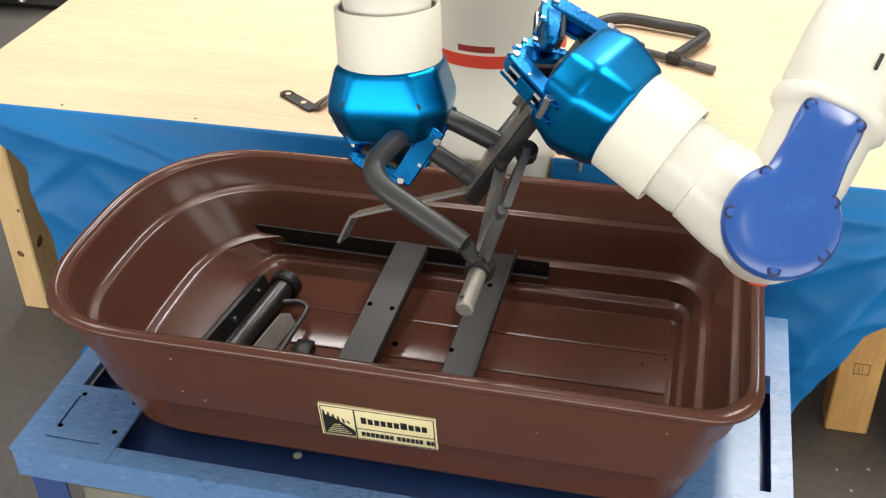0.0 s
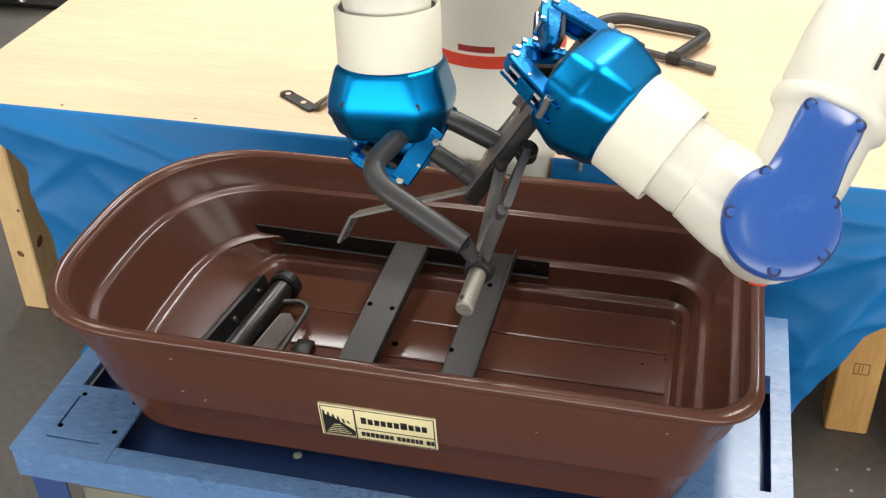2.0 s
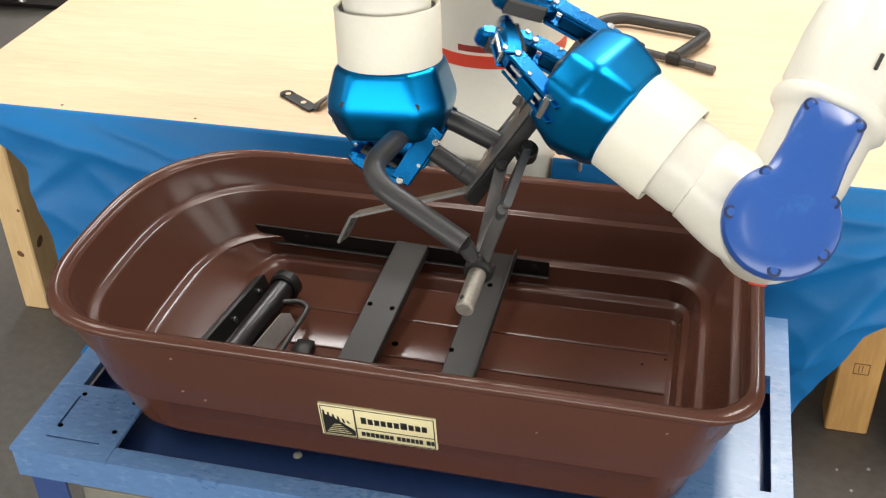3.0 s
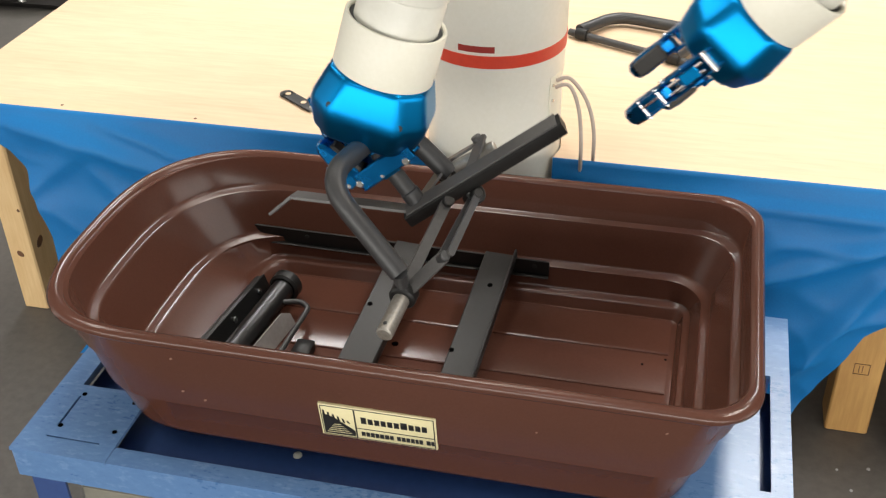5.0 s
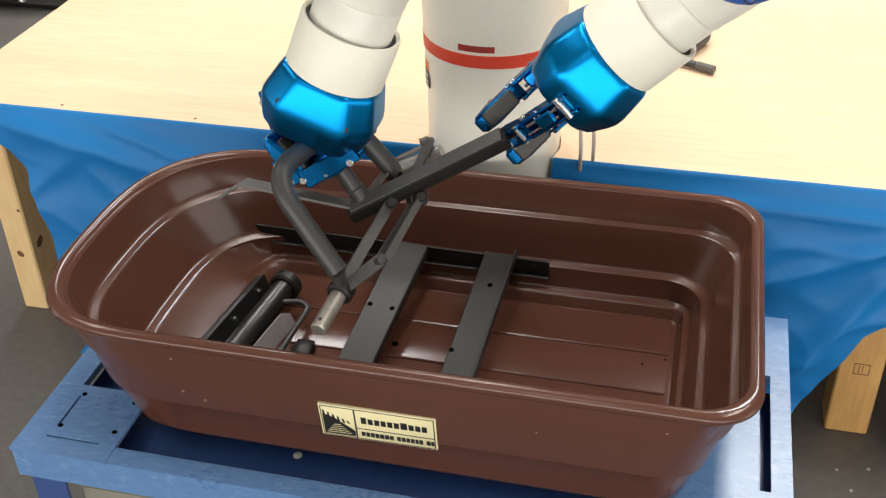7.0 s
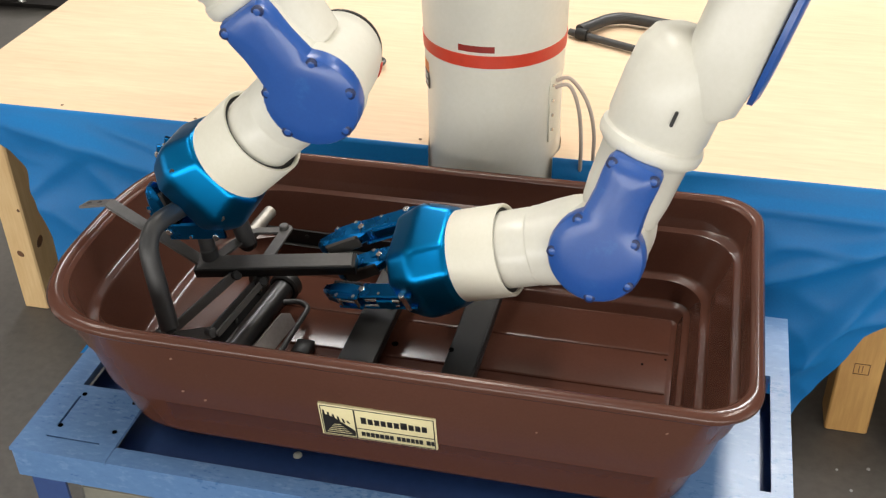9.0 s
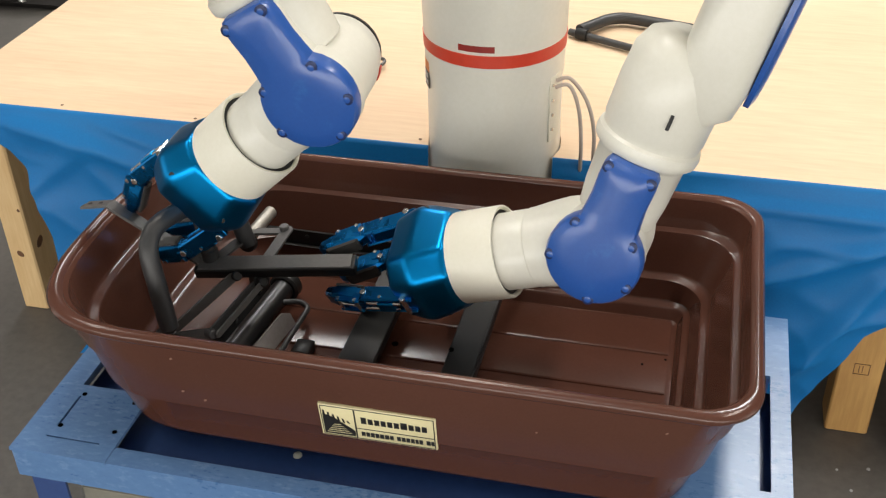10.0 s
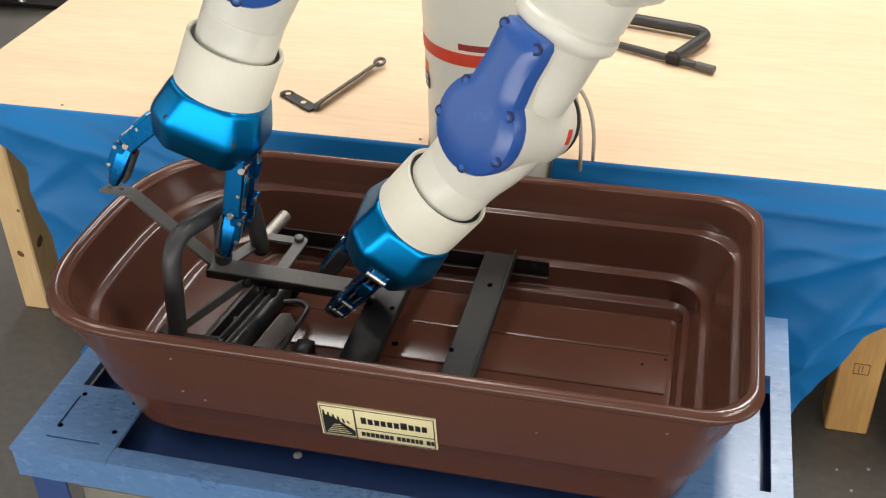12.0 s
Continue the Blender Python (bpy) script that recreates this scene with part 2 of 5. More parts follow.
def workbench():
    t = thing("plywood_table", "large pale plywood table on pine legs", "table", pose(0, 0, 0))
    bm = bmesh.new()
    # top with a notch round the robot's column
    out = [(-1.60, 1.822), (-0.4910, 1.822)]
    cx, cy, r = -0.3685, 1.872, 0.132
    a0 = math.asin((1.822 - cy) / r)
    for i in range(13):
        a = math.pi - a0 + (2 * a0 - math.pi) * i / 12
        out.append((cx + r * math.cos(a), cy + r * math.sin(a)))
    out += [(0.95, 1.822), (0.95, 3.26), (-1.60, 3.26)]
    vs = [bm.verts.new((x, y, TABLE - 0.019)) for x, y in out]
    f = bm.faces.new(vs)
    ex = bmesh.ops.extrude_face_region(bm, geom=[f])
    bmesh.ops.translate(bm, verts=[v for v in ex["geom"] if isinstance(v, bmesh.types.BMVert)], vec=(0, 0, 0.019))
    part("tabletop", bm, M_PLY, t, "pale birch plywood sheet", smooth=0)
    for x, y, w, d, mt in ((-1.612, 1.931, 0.069, 0.24, M_LUMBER_PALE), (0.364, 1.895, 0.089, 0.089, M_LUMBER), (-1.56, 3.1, 0.089, 0.089, M_LUMBER), (0.78, 3.1, 0.089, 0.089, M_LUMBER)):
        bm = bmesh.new()
        box(bm, 0, w, 0, d, 0, TABLE - 0.019, 0.004)
        leg = part("leg", bm, mt, t, "knotty pine post", m=pose(x, y, 0))
        if mt == M_LUMBER_PALE:
            for kx, kz, kr in ((0.045, 0.47, 0.010), (0.032, 0.17, 0.009), (0.06, 0.30, 0.004)):
                bm = bmesh.new()
                loft(bm, [circle((kx, 0.004, kz), (0, -1, 0), kr, 14, kr * 1.4), circle((kx, -0.0012, kz), (0, -1, 0), kr * 0.8, 14, kr * 1.1)])
                part("knot", bm, M_KNOT, leg)
            for ky, kz, kr in ((0.035, 0.19, 0.013), (0.115, 0.215, 0.010)):
                bm = bmesh.new()
                loft(bm, [circle((w - 0.004, ky, kz), (1, 0, 0), kr * 1.5, 14, kr), circle((w + 0.0012, ky, kz), (1, 0, 0), kr * 1.2, 14, kr * 0.8)])
                part("knot", bm, M_KNOT, leg)
        elif x < 0.5 and y < 2:
            # a stamped grade mark
            for seg in ((0.030, 0.062, 0.165, 0.1665), (0.030, 0.062, 0.192, 0.1935), (0.030, 0.0315, 0.165, 0.1935), (0.0605, 0.062, 0.165, 0.1935), (0.040, 0.0415, 0.170, 0.188), (0.047, 0.0485, 0.170, 0.188)):
                bm = bmesh.new()
                box(bm, seg[0], seg[1], -0.001, 0.002, seg[2], seg[3], 0.0003)
                part("stamp_line", bm, M_KNOT, leg)
    # nail heads along the front edge
    for x, y in ((-1.301, 1.845), (-0.993, 1.842), (-0.513, 1.846)):
        bm = bmesh.new()
        lathe(bm, [(0.0035, -0.001), (0.0035, 0.0006), (0.0026, 0.0009)], 10)
        part("nail_head", bm, M_KNOT, t, m=pose(x, y, TABLE))
    return t


workbench()


def lerp_rows(rows, v):
    for (a, *p), (b, *q) in zip(rows, rows[1:]):
        if v <= b:
            t = (v - a) / (b - a)
            return [x + (y - x) * t for x, y in zip(p, q)]
    return list(rows[-1][1:])


def crease(x, d, folds):
    """Height of a few long pulled folds: (x0, d0, x1, d1, width, height)."""
    h = 0.0
    for x0, d0, x1, d1, w, k in folds:
        lx, ld = x1 - x0, d1 - d0
        u = ((x - x0) * lx + (d - d0) * ld) / (lx * lx + ld * ld)
        v = ((x - x0) * -ld + (d - d0) * lx) / math.hypot(lx, ld)
        ease = max(0.0, 1 - max(0.0, -u, u - 1) * 3) ** 2
        h += 0.55 * k * ease * math.exp(-(v / w) ** 2) * (1.0 if v < 0 else math.exp(-v / w))
    return h


def tarp(name, edges, fold_seed, y0, folds=()):
    """A cloth hung from the table's front edge; edges: (drop, left, right)."""
    bm = bmesh.new()
    nu, nv = 170, 70
    drop = edges[-1][0]
    front, back = [], []
    for j in range(nv + 1):
        d = drop * j / nv
        xl, xr = lerp_rows(edges, d)
        row = []
        for i in range(nu + 1):
            u = i / nu
            x = xl + (xr - xl) * u
            amp = min(1.0, d * 4.5)
            big = noise.noise((x * 1.6 + 2.2 * d, d * 3.4 - 0.6 * x, fold_seed))
            ridge = 1 - abs(noise.noise((x * 2.4 - 3.0 * d, d * 5.5 + 1.3 * x, fold_seed + 4.0))) * 2.2
            fine = 1 - abs(noise.noise((x * 7.0 - 5.0 * d, d * 9.0 + 2.0 * x, fold_seed + 9.0))) * 2.0
            y = y0 - 0.001 - 0.015 * min(1.0, d * 14) - amp * (0.014 + 0.024 * big + 0.013 * max(ridge, 0.0) ** 2 + 0.005 * max(fine, 0.0) ** 2 + 0.006 * math.sin(14 * x + 5 * d + fold_seed))
            y -= 0.02 * d + crease(x, d, folds) * min(1.0, d * 25)
            z = TABLE + 0.0035 - d * 1.01 + 0.006 * math.sin(13 * x) * amp
            row.append((x, y, z))
        front.append(row)
    vf = [[bm.verts.new(p) for p in row] for row in front]
    vb = [[bm.verts.new((p[0], p[1] + 0.003, p[2])) for p in row] for row in front]
    for g, flip in ((vf, False), (vb, True)):
        for a, b in zip(g, g[1:]):
            for i in range(nu):
                q = (a[i], a[i + 1], b[i + 1], b[i])
                bm.faces.new(q[::-1] if flip else q)
    loop_f = vf[0] + [r[-1] for r in vf[1:]] + vf[-1][-2::-1] + [r[0] for r in vf[-2:0:-1]]
    loop_b = vb[0] + [r[-1] for r in vb[1:]] + vb[-1][-2::-1] + [r[0] for r in vb[-2:0:-1]]
    n = len(loop_f)
    for i in range(n):
        bm.faces.new((loop_f[i], loop_f[(i + 1) % n], loop_b[(i + 1) % n], loop_b[i]))
    return part(name, bm, M_TARP, smooth=80)


tagged(tarp("tarpaulin", [(0, -1.60, -0.4895), (0.10, -1.425, -0.486), (0.14, -1.390, -0.484), (0.22, -1.372, -0.48), (0.30, -1.352, -0.475), (0.40, -1.348, -0.47), (0.5, -1.325, -0.465), (0.59, -1.325, -0.46), (0.638, -1.365, -0.46)], 0.7, 1.818,
           ((-1.40, 0.045, -0.98, 0.125, 0.030, 0.026), (-1.22, 0.015, -0.98, 0.085, 0.022, 0.016), (-1.38, 0.19, -1.26, 0.10, 0.026, 0.020), (-1.22, 0.14, -1.05, 0.30, 0.03, 0.014))),
       "creased blue tarpaulin hanging from the plywood table", "tarpaulin", "tarpaulins under the table")
tagged(tarp("tarpaulin", [(0, -0.2445, 0.93), (0.14, -0.240, 0.57), (0.29, -0.23, 0.375), (0.53, -0.24, 0.262), (0.638, -0.25, 0.22)], 2.9, 1.818,
           ((0.13, 0.052, 0.36, 0.056, 0.013, 0.016), (0.18, 0.205, 0.42, 0.085, 0.024, 0.026), (0.24, 0.42, 0.39, 0.17, 0.030, 0.030), (0.20, 0.12, 0.34, 0.115, 0.016, 0.012), (-0.2, 0.03, 0.1, 0.05, 0.015, 0.010))),
       "creased blue tarpaulin hanging from the plywood table", "tarpaulin", "tarpaulins under the table")


# ---- cart ----
def steel_cart():
    t = thing("lift_cart", "blue-painted steel work cart with scuffed slotted top", "cart", pose(0, 0, 0))
    x0, x1, y0, y1 = -1.0, 0.216, 1.068, 1.668
    xi, xj, yi, yj = -0.832, 0.026, 1.104, 1.636
    z0, z1 = DECK - 0.006, DECK

    def slab(name, a, b, c, d, holes=(), mt=M_CART):
        # a plate with rectangular slots cut right through, built from strips
        bm = bmesh.new()
        xs = sorted({a, b, *[h[0] for h in holes], *[h[1] for h in holes]})
        ys = sorted({c, d, *[h[2] for h in holes], *[h[3] for h in holes]})
        grid = {}

        def v(x, y, z):
            k = (x, y, z)
            if k not in grid:
                grid[k] = bm.verts.new(k)
            return grid[k]
        solid = {}
        for i in range(len(xs) - 1):
            for j in range(len(ys) - 1):
                mx, my = (xs[i] + xs[i + 1]) / 2, (ys[j] + ys[j + 1]) / 2
                solid[i, j] = not any(h[0] < mx < h[1] and h[2] < my < h[3] for h in holes)
        for (i, j), s in solid.items():
            if not s:
                continue
            p, q, r, w = xs[i], xs[i + 1], ys[j], ys[j + 1]
            bm.faces.new([v(p, r, z1), v(q, r, z1), v(q, w, z1), v(p, w, z1)])
            bm.faces.new([v(p, r, z0), v(p, w, z0), v(q, w, z0), v(q, r, z0)])
            for di, dj, e in ((-1, 0, ((p, w), (p, r))), (1, 0, ((q, r), (q, w))), (0, -1, ((p, r), (q, r))), (0, 1, ((q, w), (p, w)))):
                if not solid.get((i + di, j + dj), False):
                    (ax, ay), (bx, by) = e
                    bm.faces.new([v(ax, ay, z0), v(bx, by, z0), v(bx, by, z1), v(ax, ay, z1)])
        part(name, bm, mt, t, "scuffed blue steel plate", smooth=0)

    slab("deck_plate", x0, xi, y0, y1, ((-0.958, -0.875, 1.232, 1.42), (-0.95, -0.946, 1.13, 1.205), (-0.955, -0.86, 1.104, 1.107)))
    slab("deck_plate", xj, x1, y0, y1, ((0.167, 0.184, 1.228, 1.50), (0.167, 0.172, 1.545, 1.60)))
    slab("deck_rail", xi + 0.001, xj - 0.001, y0, yi)
    slab("deck_rail", xi + 0.001, xj - 0.001, yj, y1)
    # recessed pan; the opening's shade is put into its darker blue
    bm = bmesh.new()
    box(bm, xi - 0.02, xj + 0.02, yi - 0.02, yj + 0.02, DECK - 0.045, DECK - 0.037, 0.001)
    part("recessed_pan", bm, M_CART_SHADED, t, "recessed pan in shade-darkened blue")
    # slot bottoms, coloured dark for the shade down in the slots
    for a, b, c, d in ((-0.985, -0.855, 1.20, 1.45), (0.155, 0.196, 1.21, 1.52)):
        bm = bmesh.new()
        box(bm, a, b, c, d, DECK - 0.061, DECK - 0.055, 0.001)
        part("slot_channel", bm, M_CART_SHADED, t, "channel under a slot, its colour darkened for shade")
    # skirt and legs
    for nm, b in (("apron", (x0 + 0.002, x1 - 0.002, y0 + 0.001, y0 + 0.006, DECK - 0.062, DECK - 0.006)), ("apron", (x0 + 0.002, x1 - 0.002, y1 - 0.006, y1 - 0.001, DECK - 0.062, DECK - 0.006)),
                  ("apron", (x0 + 0.001, x0 + 0.006, y0 + 0.007, y1 - 0.007, DECK - 0.062, DECK - 0.006)), ("apron", (x1 - 0.006, x1 - 0.001, y0 + 0.007, y1 - 0.007, DECK - 0.062, DECK - 0.006))):
        bm = bmesh.new()
        box(bm, *b, 0.001)
        part(nm, bm, M_CART, t)
    for sx, sy, px, py in ((1, 1, x0 + 0.02, y0 + 0.007), (-1, 1, x1 - 0.02, y0 + 0.007), (1, -1, x0 + 0.02, y1 - 0.007), (-1, -1, x1 - 0.02, y1 - 0.007)):
        bm = bmesh.new()
        out = [(0, 0), (0.06, 0), (0.06, 0.005), (0.005, 0.005), (0.005, 0.06), (0, 0.06)]
        out = [(px + sx * a, py + sy * b) for a, b in out]
        loft(bm, [[Vector((*p, 0.0)) for p in out], [Vector((*p, DECK - 0.0065)) for p in out]])
        part("leg", bm, M_CART_SHADED, t, "blue angle-iron leg", smooth=0)
    # dents, bolts and holes on the deck
    for x, y in ((-0.943, 1.210), (-0.944, 1.132), (-0.849, 1.136), (-0.849, 1.207), (0.048, 1.17), (0.19, 1.09)):
        bm = bmesh.new()
        lathe(bm, [(0.0042, 0), (0.0042, 0.0008), (0.0034, 0.001)], 14)
        part("bolt_hole", bm, M_HOLE, t, m=pose(x, y, DECK))
    bm = bmesh.new()
    lathe(bm, [(0.0075, 0), (0.0075, 0.002), (0.005, 0.004), (0.001, 0.0045)], 16)
    part("rivet", bm, M_CUFF, t, "white rivet head", m=pose(-0.555, 1.184, DECK - 0.037))
    # the housing between the legs
    bm = bmesh.new()
    box(bm, -0.92, 0.12, 1.10, 1.62, 0.12, 0.36, 0.01)
    part("lift_housing", bm, M_BOXBEIGE, t, "beige steel lift housing")
    for x, mt in ((-0.70, M_DARK), (-0.60, M_STEEL), (-0.3, M_DARK)):
        bm = bmesh.new()
        rod(bm, (x, 1.10, 0.33), (x, 1.075, 0.33), 0.010, 12, bevel=0.002)
        part("knob", bm, mt, t)
    bm = bmesh.new()
    box(bm, -0.97, 0.19, 1.09, 1.64, 0.06, 0.12, 0.004)
    part("lower_shelf", bm, M_CART_SHADED, t)
    return t


steel_cart()


# ---- tub ----
def tub_ring(z, xr, xl, yf, yb, rc, a, n_exp=2.5, front_square=0.75):
    """One level of the tub: square corners at one end, a full bow at the other."""
    yc, hw = (yf + yb) / 2, (yb - yf) / 2
    pts = []
    for i in range(21):  # front side towards the square end
        pts.append((xl + a + (xr - rc - xl - a) * i / 20, yf))
    for i in range(1, 13):
        t = math.pi / 2 * i / 12
        pts.append((xr - rc + rc * math.sin(t), yf + rc - rc * math.cos(t)))
    for i in range(1, 12):
        pts.append((xr, yf + rc + (yb - yf - 2 * rc) * i / 12))
    for i in range(13):
        t = math.pi / 2 * i / 12
        pts.append((xr - rc + rc * math.cos(t), yb - rc + rc * math.sin(t)))
    for i in range(1, 21):
        pts.append((xr - rc + (xl + a - xr + rc) * i / 20, yb))
    for i in range(1, 48):  # bowed end
        t = math.pi * i / 48
        c, s = math.cos(t), math.sin(t)
        ex = 2 / (n_exp + (front_square if c < 0 else 0.0))
        pts.append((xl + a - a * s ** ex, yc + hw * math.copysign(abs(c) ** ex, c)))
    return [Vector((x, y, z)) for x, y in pts]


# inner wall: drop, inset at the square end, at the long sides, at the bowed end
TUB_IN = [(0.006, 0.0165, 0.0165, 0.0165), (0.012, 0.0175, 0.0170, 0.018), (0.057, 0.025, 0.019, 0.036), (0.0605, 0.0265, 0.0205, 0.038), (0.0630, 0.030, 0.0240, 0.042), (0.0645, 0.0375, 0.0310, 0.050),
          (0.0660, 0.040, 0.0335, 0.0525), (0.0695, 0.0415, 0.0345, 0.054), (0.143, 0.068, 0.046, 0.102), (0.1465, 0.070, 0.0475, 0.104), (0.1490, 0.074, 0.051, 0.108), (0.1505, 0.082, 0.058, 0.116),
          (0.1520, 0.0845, 0.0605, 0.120), (0.1555, 0.086, 0.0615, 0.124), (0.190, 0.099, 0.0645, 0.178), (0.1930, 0.101, 0.066, 0.183), (0.1950, 0.105, 0.0695, 0.186), (0.1962, 0.110, 0.0765, 0.188),
          (0.1975, 0.1118, 0.079, 0.190), (0.2010, 0.113, 0.081, 0.196), (0.215, 0.119, 0.0875, 0.216), (0.2180, 0.1205, 0.089, 0.2175), (0.2190, 0.123, 0.092, 0.220)]
TUB_OUT = [(0.2268, 0.096, 0.082, 0.104), (0.2242, 0.090, 0.077, 0.098), (0.216, 0.086, 0.073, 0.094), (0.154, 0.065, 0.056, 0.068), (0.1510, 0.0585, 0.0505, 0.0615), (0.075, 0.038, 0.034, 0.037),
           (0.072, 0.0315, 0.0282, 0.031), (0.024, 0.015, 0.0165, 0.012)]


def level(row):
    """One level: the corners grow tighter and the bow flatter towards the floor."""
    d, ir, iy, il = row
    rc = lerp_rows([(0, 0.084), (0.15, 0.070), (0.157, 0.062), (0.19, 0.048), (0.1965, 0.022), (0.22, 0.014), (0.27, 0.05)], d)[0]
    a, n_exp = lerp_rows([(0, 0.245, 2.5), (0.07, 0.230, 2.5), (0.15, 0.19, 2.8), (0.157, 0.17, 3.0), (0.19, 0.075, 3.0), (0.22, 0.04, 3.0), (0.27, 0.12, 2.6)], d)
    return tub_ring(RIM - d, 0.142 - ir, -0.969 + il, 1.118 + iy, 1.697 - iy, rc, a, n_exp)


def outer_level(row):
    d, ir, iy, il = row
    return tub_ring(RIM - d, 0.143 - ir, -0.977 + il, 1.118 + 0.54 * iy, 1.700 - iy, 0.078 - 0.06 * d, 0.245 - 0.25 * d, 2.5)


def garden_tub():
    t = thing("cart_tub", "brown moulded plastic dump cart tub with rolled rim", "tub", pose(0, 0, 0))
    bm = bmesh.new()
    rings = [outer_level(r) for r in TUB_OUT]
    # rolled rim
    for k in range(9):
        th = -math.pi * 0.45 + math.pi * 1.35 * k / 8
        rr = 0.0108
        off = rr * math.cos(th) - 0.011
        rings.append(tub_ring(RIM - 0.0108 + rr * math.sin(th), 0.145 + off, -0.986 - off, 1.118 - off, 1.704 + off, 0.076, 0.245))
    rings += [level(r) for r in TUB_IN]
    loft(bm, rings)
    part("shell", bm, M_TUB, t, smooth=38)
    # lapped boards moulded in the floor, each a little lower along its front edge
    zf = RIM - 0.219
    for y0, y1 in ((1.210, 1.2965), (1.300, 1.3985), (1.402, 1.5025), (1.506, 1.602)):
        bm = bmesh.new()
        sec = [(y0, -0.001), (y0 + 0.0012, 0.0018), (y0 + 0.004, 0.0030), (y1 - 0.003, 0.0040), (y1 - 0.0006, 0.0032), (y1, -0.001)]
        loft(bm, [[Vector((x, y, zf + h)) for y, h in sec] for x in (-0.735, 0.012)])
        part("floor_board", bm, M_TUB, t, smooth=20)
    # pale scuffs on the outer wall
    for x, d, r in ((-0.715, 0.045, 0.0035), (-0.712, 0.118, 0.004), (-0.678, 0.132, 0.004), (0.02, 0.05, 0.003), (-0.16, 0.09, 0.0025)):
        bm = bmesh.new()
        bolt_c = circle((0, 0, 0), (0, -0.95, -0.27), r, 12, r * 0.55)
        loft(bm, [bolt_c, [p * 0.7 + Vector((0, -0.0007, -0.0002)) for p in bolt_c]])
        part("scuff_mark", bm, M_SCUFF, t, m=pose(x, 1.118 + 0.0055 + 0.1480 * d - 0.0006, RIM - d))
    bm = bmesh.new()
    lathe(bm, [(0.0062, 0.0), (0.0062, 0.0008), (0.005, 0.001)], 14)
    part("drain_hole", bm, M_HOLE, t, m=pose(-0.459, 1.436, zf + 0.0032))
    for x, y in ((-0.03, 1.47), (0.008, 1.49)):
        bm = bmesh.new()
        lathe(bm, [(0.0022, 0.0), (0.0022, 0.0008), (0.0015, 0.001)], 8)
        part("drain_hole", bm, M_HOLE, t, m=pose(x, y, zf + 0.004))
    return t


TUB = garden_tub()


# ---- robot column ----
def robot_column():
    t = thing("dual_arm_robot", "white two-armed robot with red-banded column and blue grippers", "robot", pose(-0.3685, 1.872, 0))
    bm = bmesh.new()
    lathe(bm, [(0.150, 0), (0.150, 0.03), (0.1285, 0.04), (0.1285, 0.80), (0.1305, 0.81), (0.1375, 1.02), (0.15, 1.2), (0.15, 1.45)], 56)
    part("column", bm, M_WHITE, t)
    bm = bmesh.new()
    for r0, r1, z0, z1 in ((0.1290, 0.1306, 0.863, 0.887),):
        lathe(bm, [(r0, z0), (r1 + 0.003, z0), (r1 + 0.004, z1), (r0, z1)], 56, cap=False)
    part("band", bm, M_RED, t, "glossy red warning band")

    def curved(a0, a1, z0, z1, r, th=0.0015):
        bm = bmesh.new()
        rings = []
        for i in range(13):
            a = radians(a0 + (a1 - a0) * i / 12)
            c, s = math.cos(a), math.sin(a)
            rings.append([Vector((c * (r + e), s * (r + e), z)) for e, z in ((0, z0), (th, z0), (th, z1), (0, z1))])
        loft(bm, rings)
        return bm
    part("tag", curved(-108, -79, 0.893, 0.905, 0.1322), M_REDTAG, t, "dark red tag plate")
    part("sticker", curved(-168, -147, 0.818, 0.838, 0.1299), M_ORANGE, t, "orange warning sticker strip")
    part("sticker", curved(-168, -147, 0.785, 0.817, 0.1299), M_INK, t, "black sticker panel")
    for i, (za, zb) in enumerate(((0.804, 0.812), (0.791, 0.798))):
        part("sticker_bar", curved(-165, -150, za, zb, 0.1312, 0.0008), M_PALEGREY, t)
    # connector plate and two hoses
    part("connector_plate", curved(-28, -11, 0.690, 0.822, 0.1287, 0.003), M_CUFF, t, "cream connector plate")
    for z in (0.805, 0.775, 0.745, 0.715):
        bm = bmesh.new()
        c, d_ = math.cos(radians(-25)), math.sin(radians(-25))
        rod(bm, (0.1315 * c, 0.1315 * d_, z), (0.1345 * c, 0.1345 * d_, z), 0.003, 10)
        part("screw", bm, M_STEEL, t)
    for dx, top, dy in ((0.0, 0.810, 0.0), (0.022, 0.818, 0.012)):
        bm = bmesh.new()
        pts = smooth_path([(0.125, -0.06 + dy, top - 0.006), (0.15, -0.06 + dy, top), (0.168 + dx * 0.6, -0.06 + dy, top - 0.04), (0.176 + dx, -0.06 + dy, top - 0.10), (0.178 + dx, -0.06 + dy, 0.63), (0.178 + dx, -0.058 + dy, 0.35), (0.178 + dx, -0.05 + dy, 0.05)], 6)
        sweep(bm, pts, 0.0038, 10)
        part("hose", bm, M_HOSE, t, "grey-pink pneumatic hose")
    return t


ROBOT = robot_column()


# ---- robot arms ----
def bolt_disc(bm, c, d, r, h):
    c, d = Vector(c), Vector(d).normalized()
    loft(bm, [circle(c - d * h, d, r, 14), circle(c + d * h * 0.7, d, r, 14), circle(c + d * h, d, r * 0.8, 14)])


def teardrop(r=0.073, n=26):
    """The cover's outline in y, z: a round end, a waist and a narrower square end."""
    pts = []
    a0 = math.radians(52)
    for i in range(n + 1):
        a = a0 - (math.pi * 2 - 2 * (math.pi / 2 - a0)) * i / n
        pts.append((r * math.cos(a), r * math.sin(a)))
    left = [(-0.043, 0.075), (-0.041, 0.100), (-0.042, 0.130), (-0.041, 0.150), (-0.036, 0.158), (-0.028, 0.161)]
    right = [(-y, z) for y, z in left][::-1]
    return pts + left + right


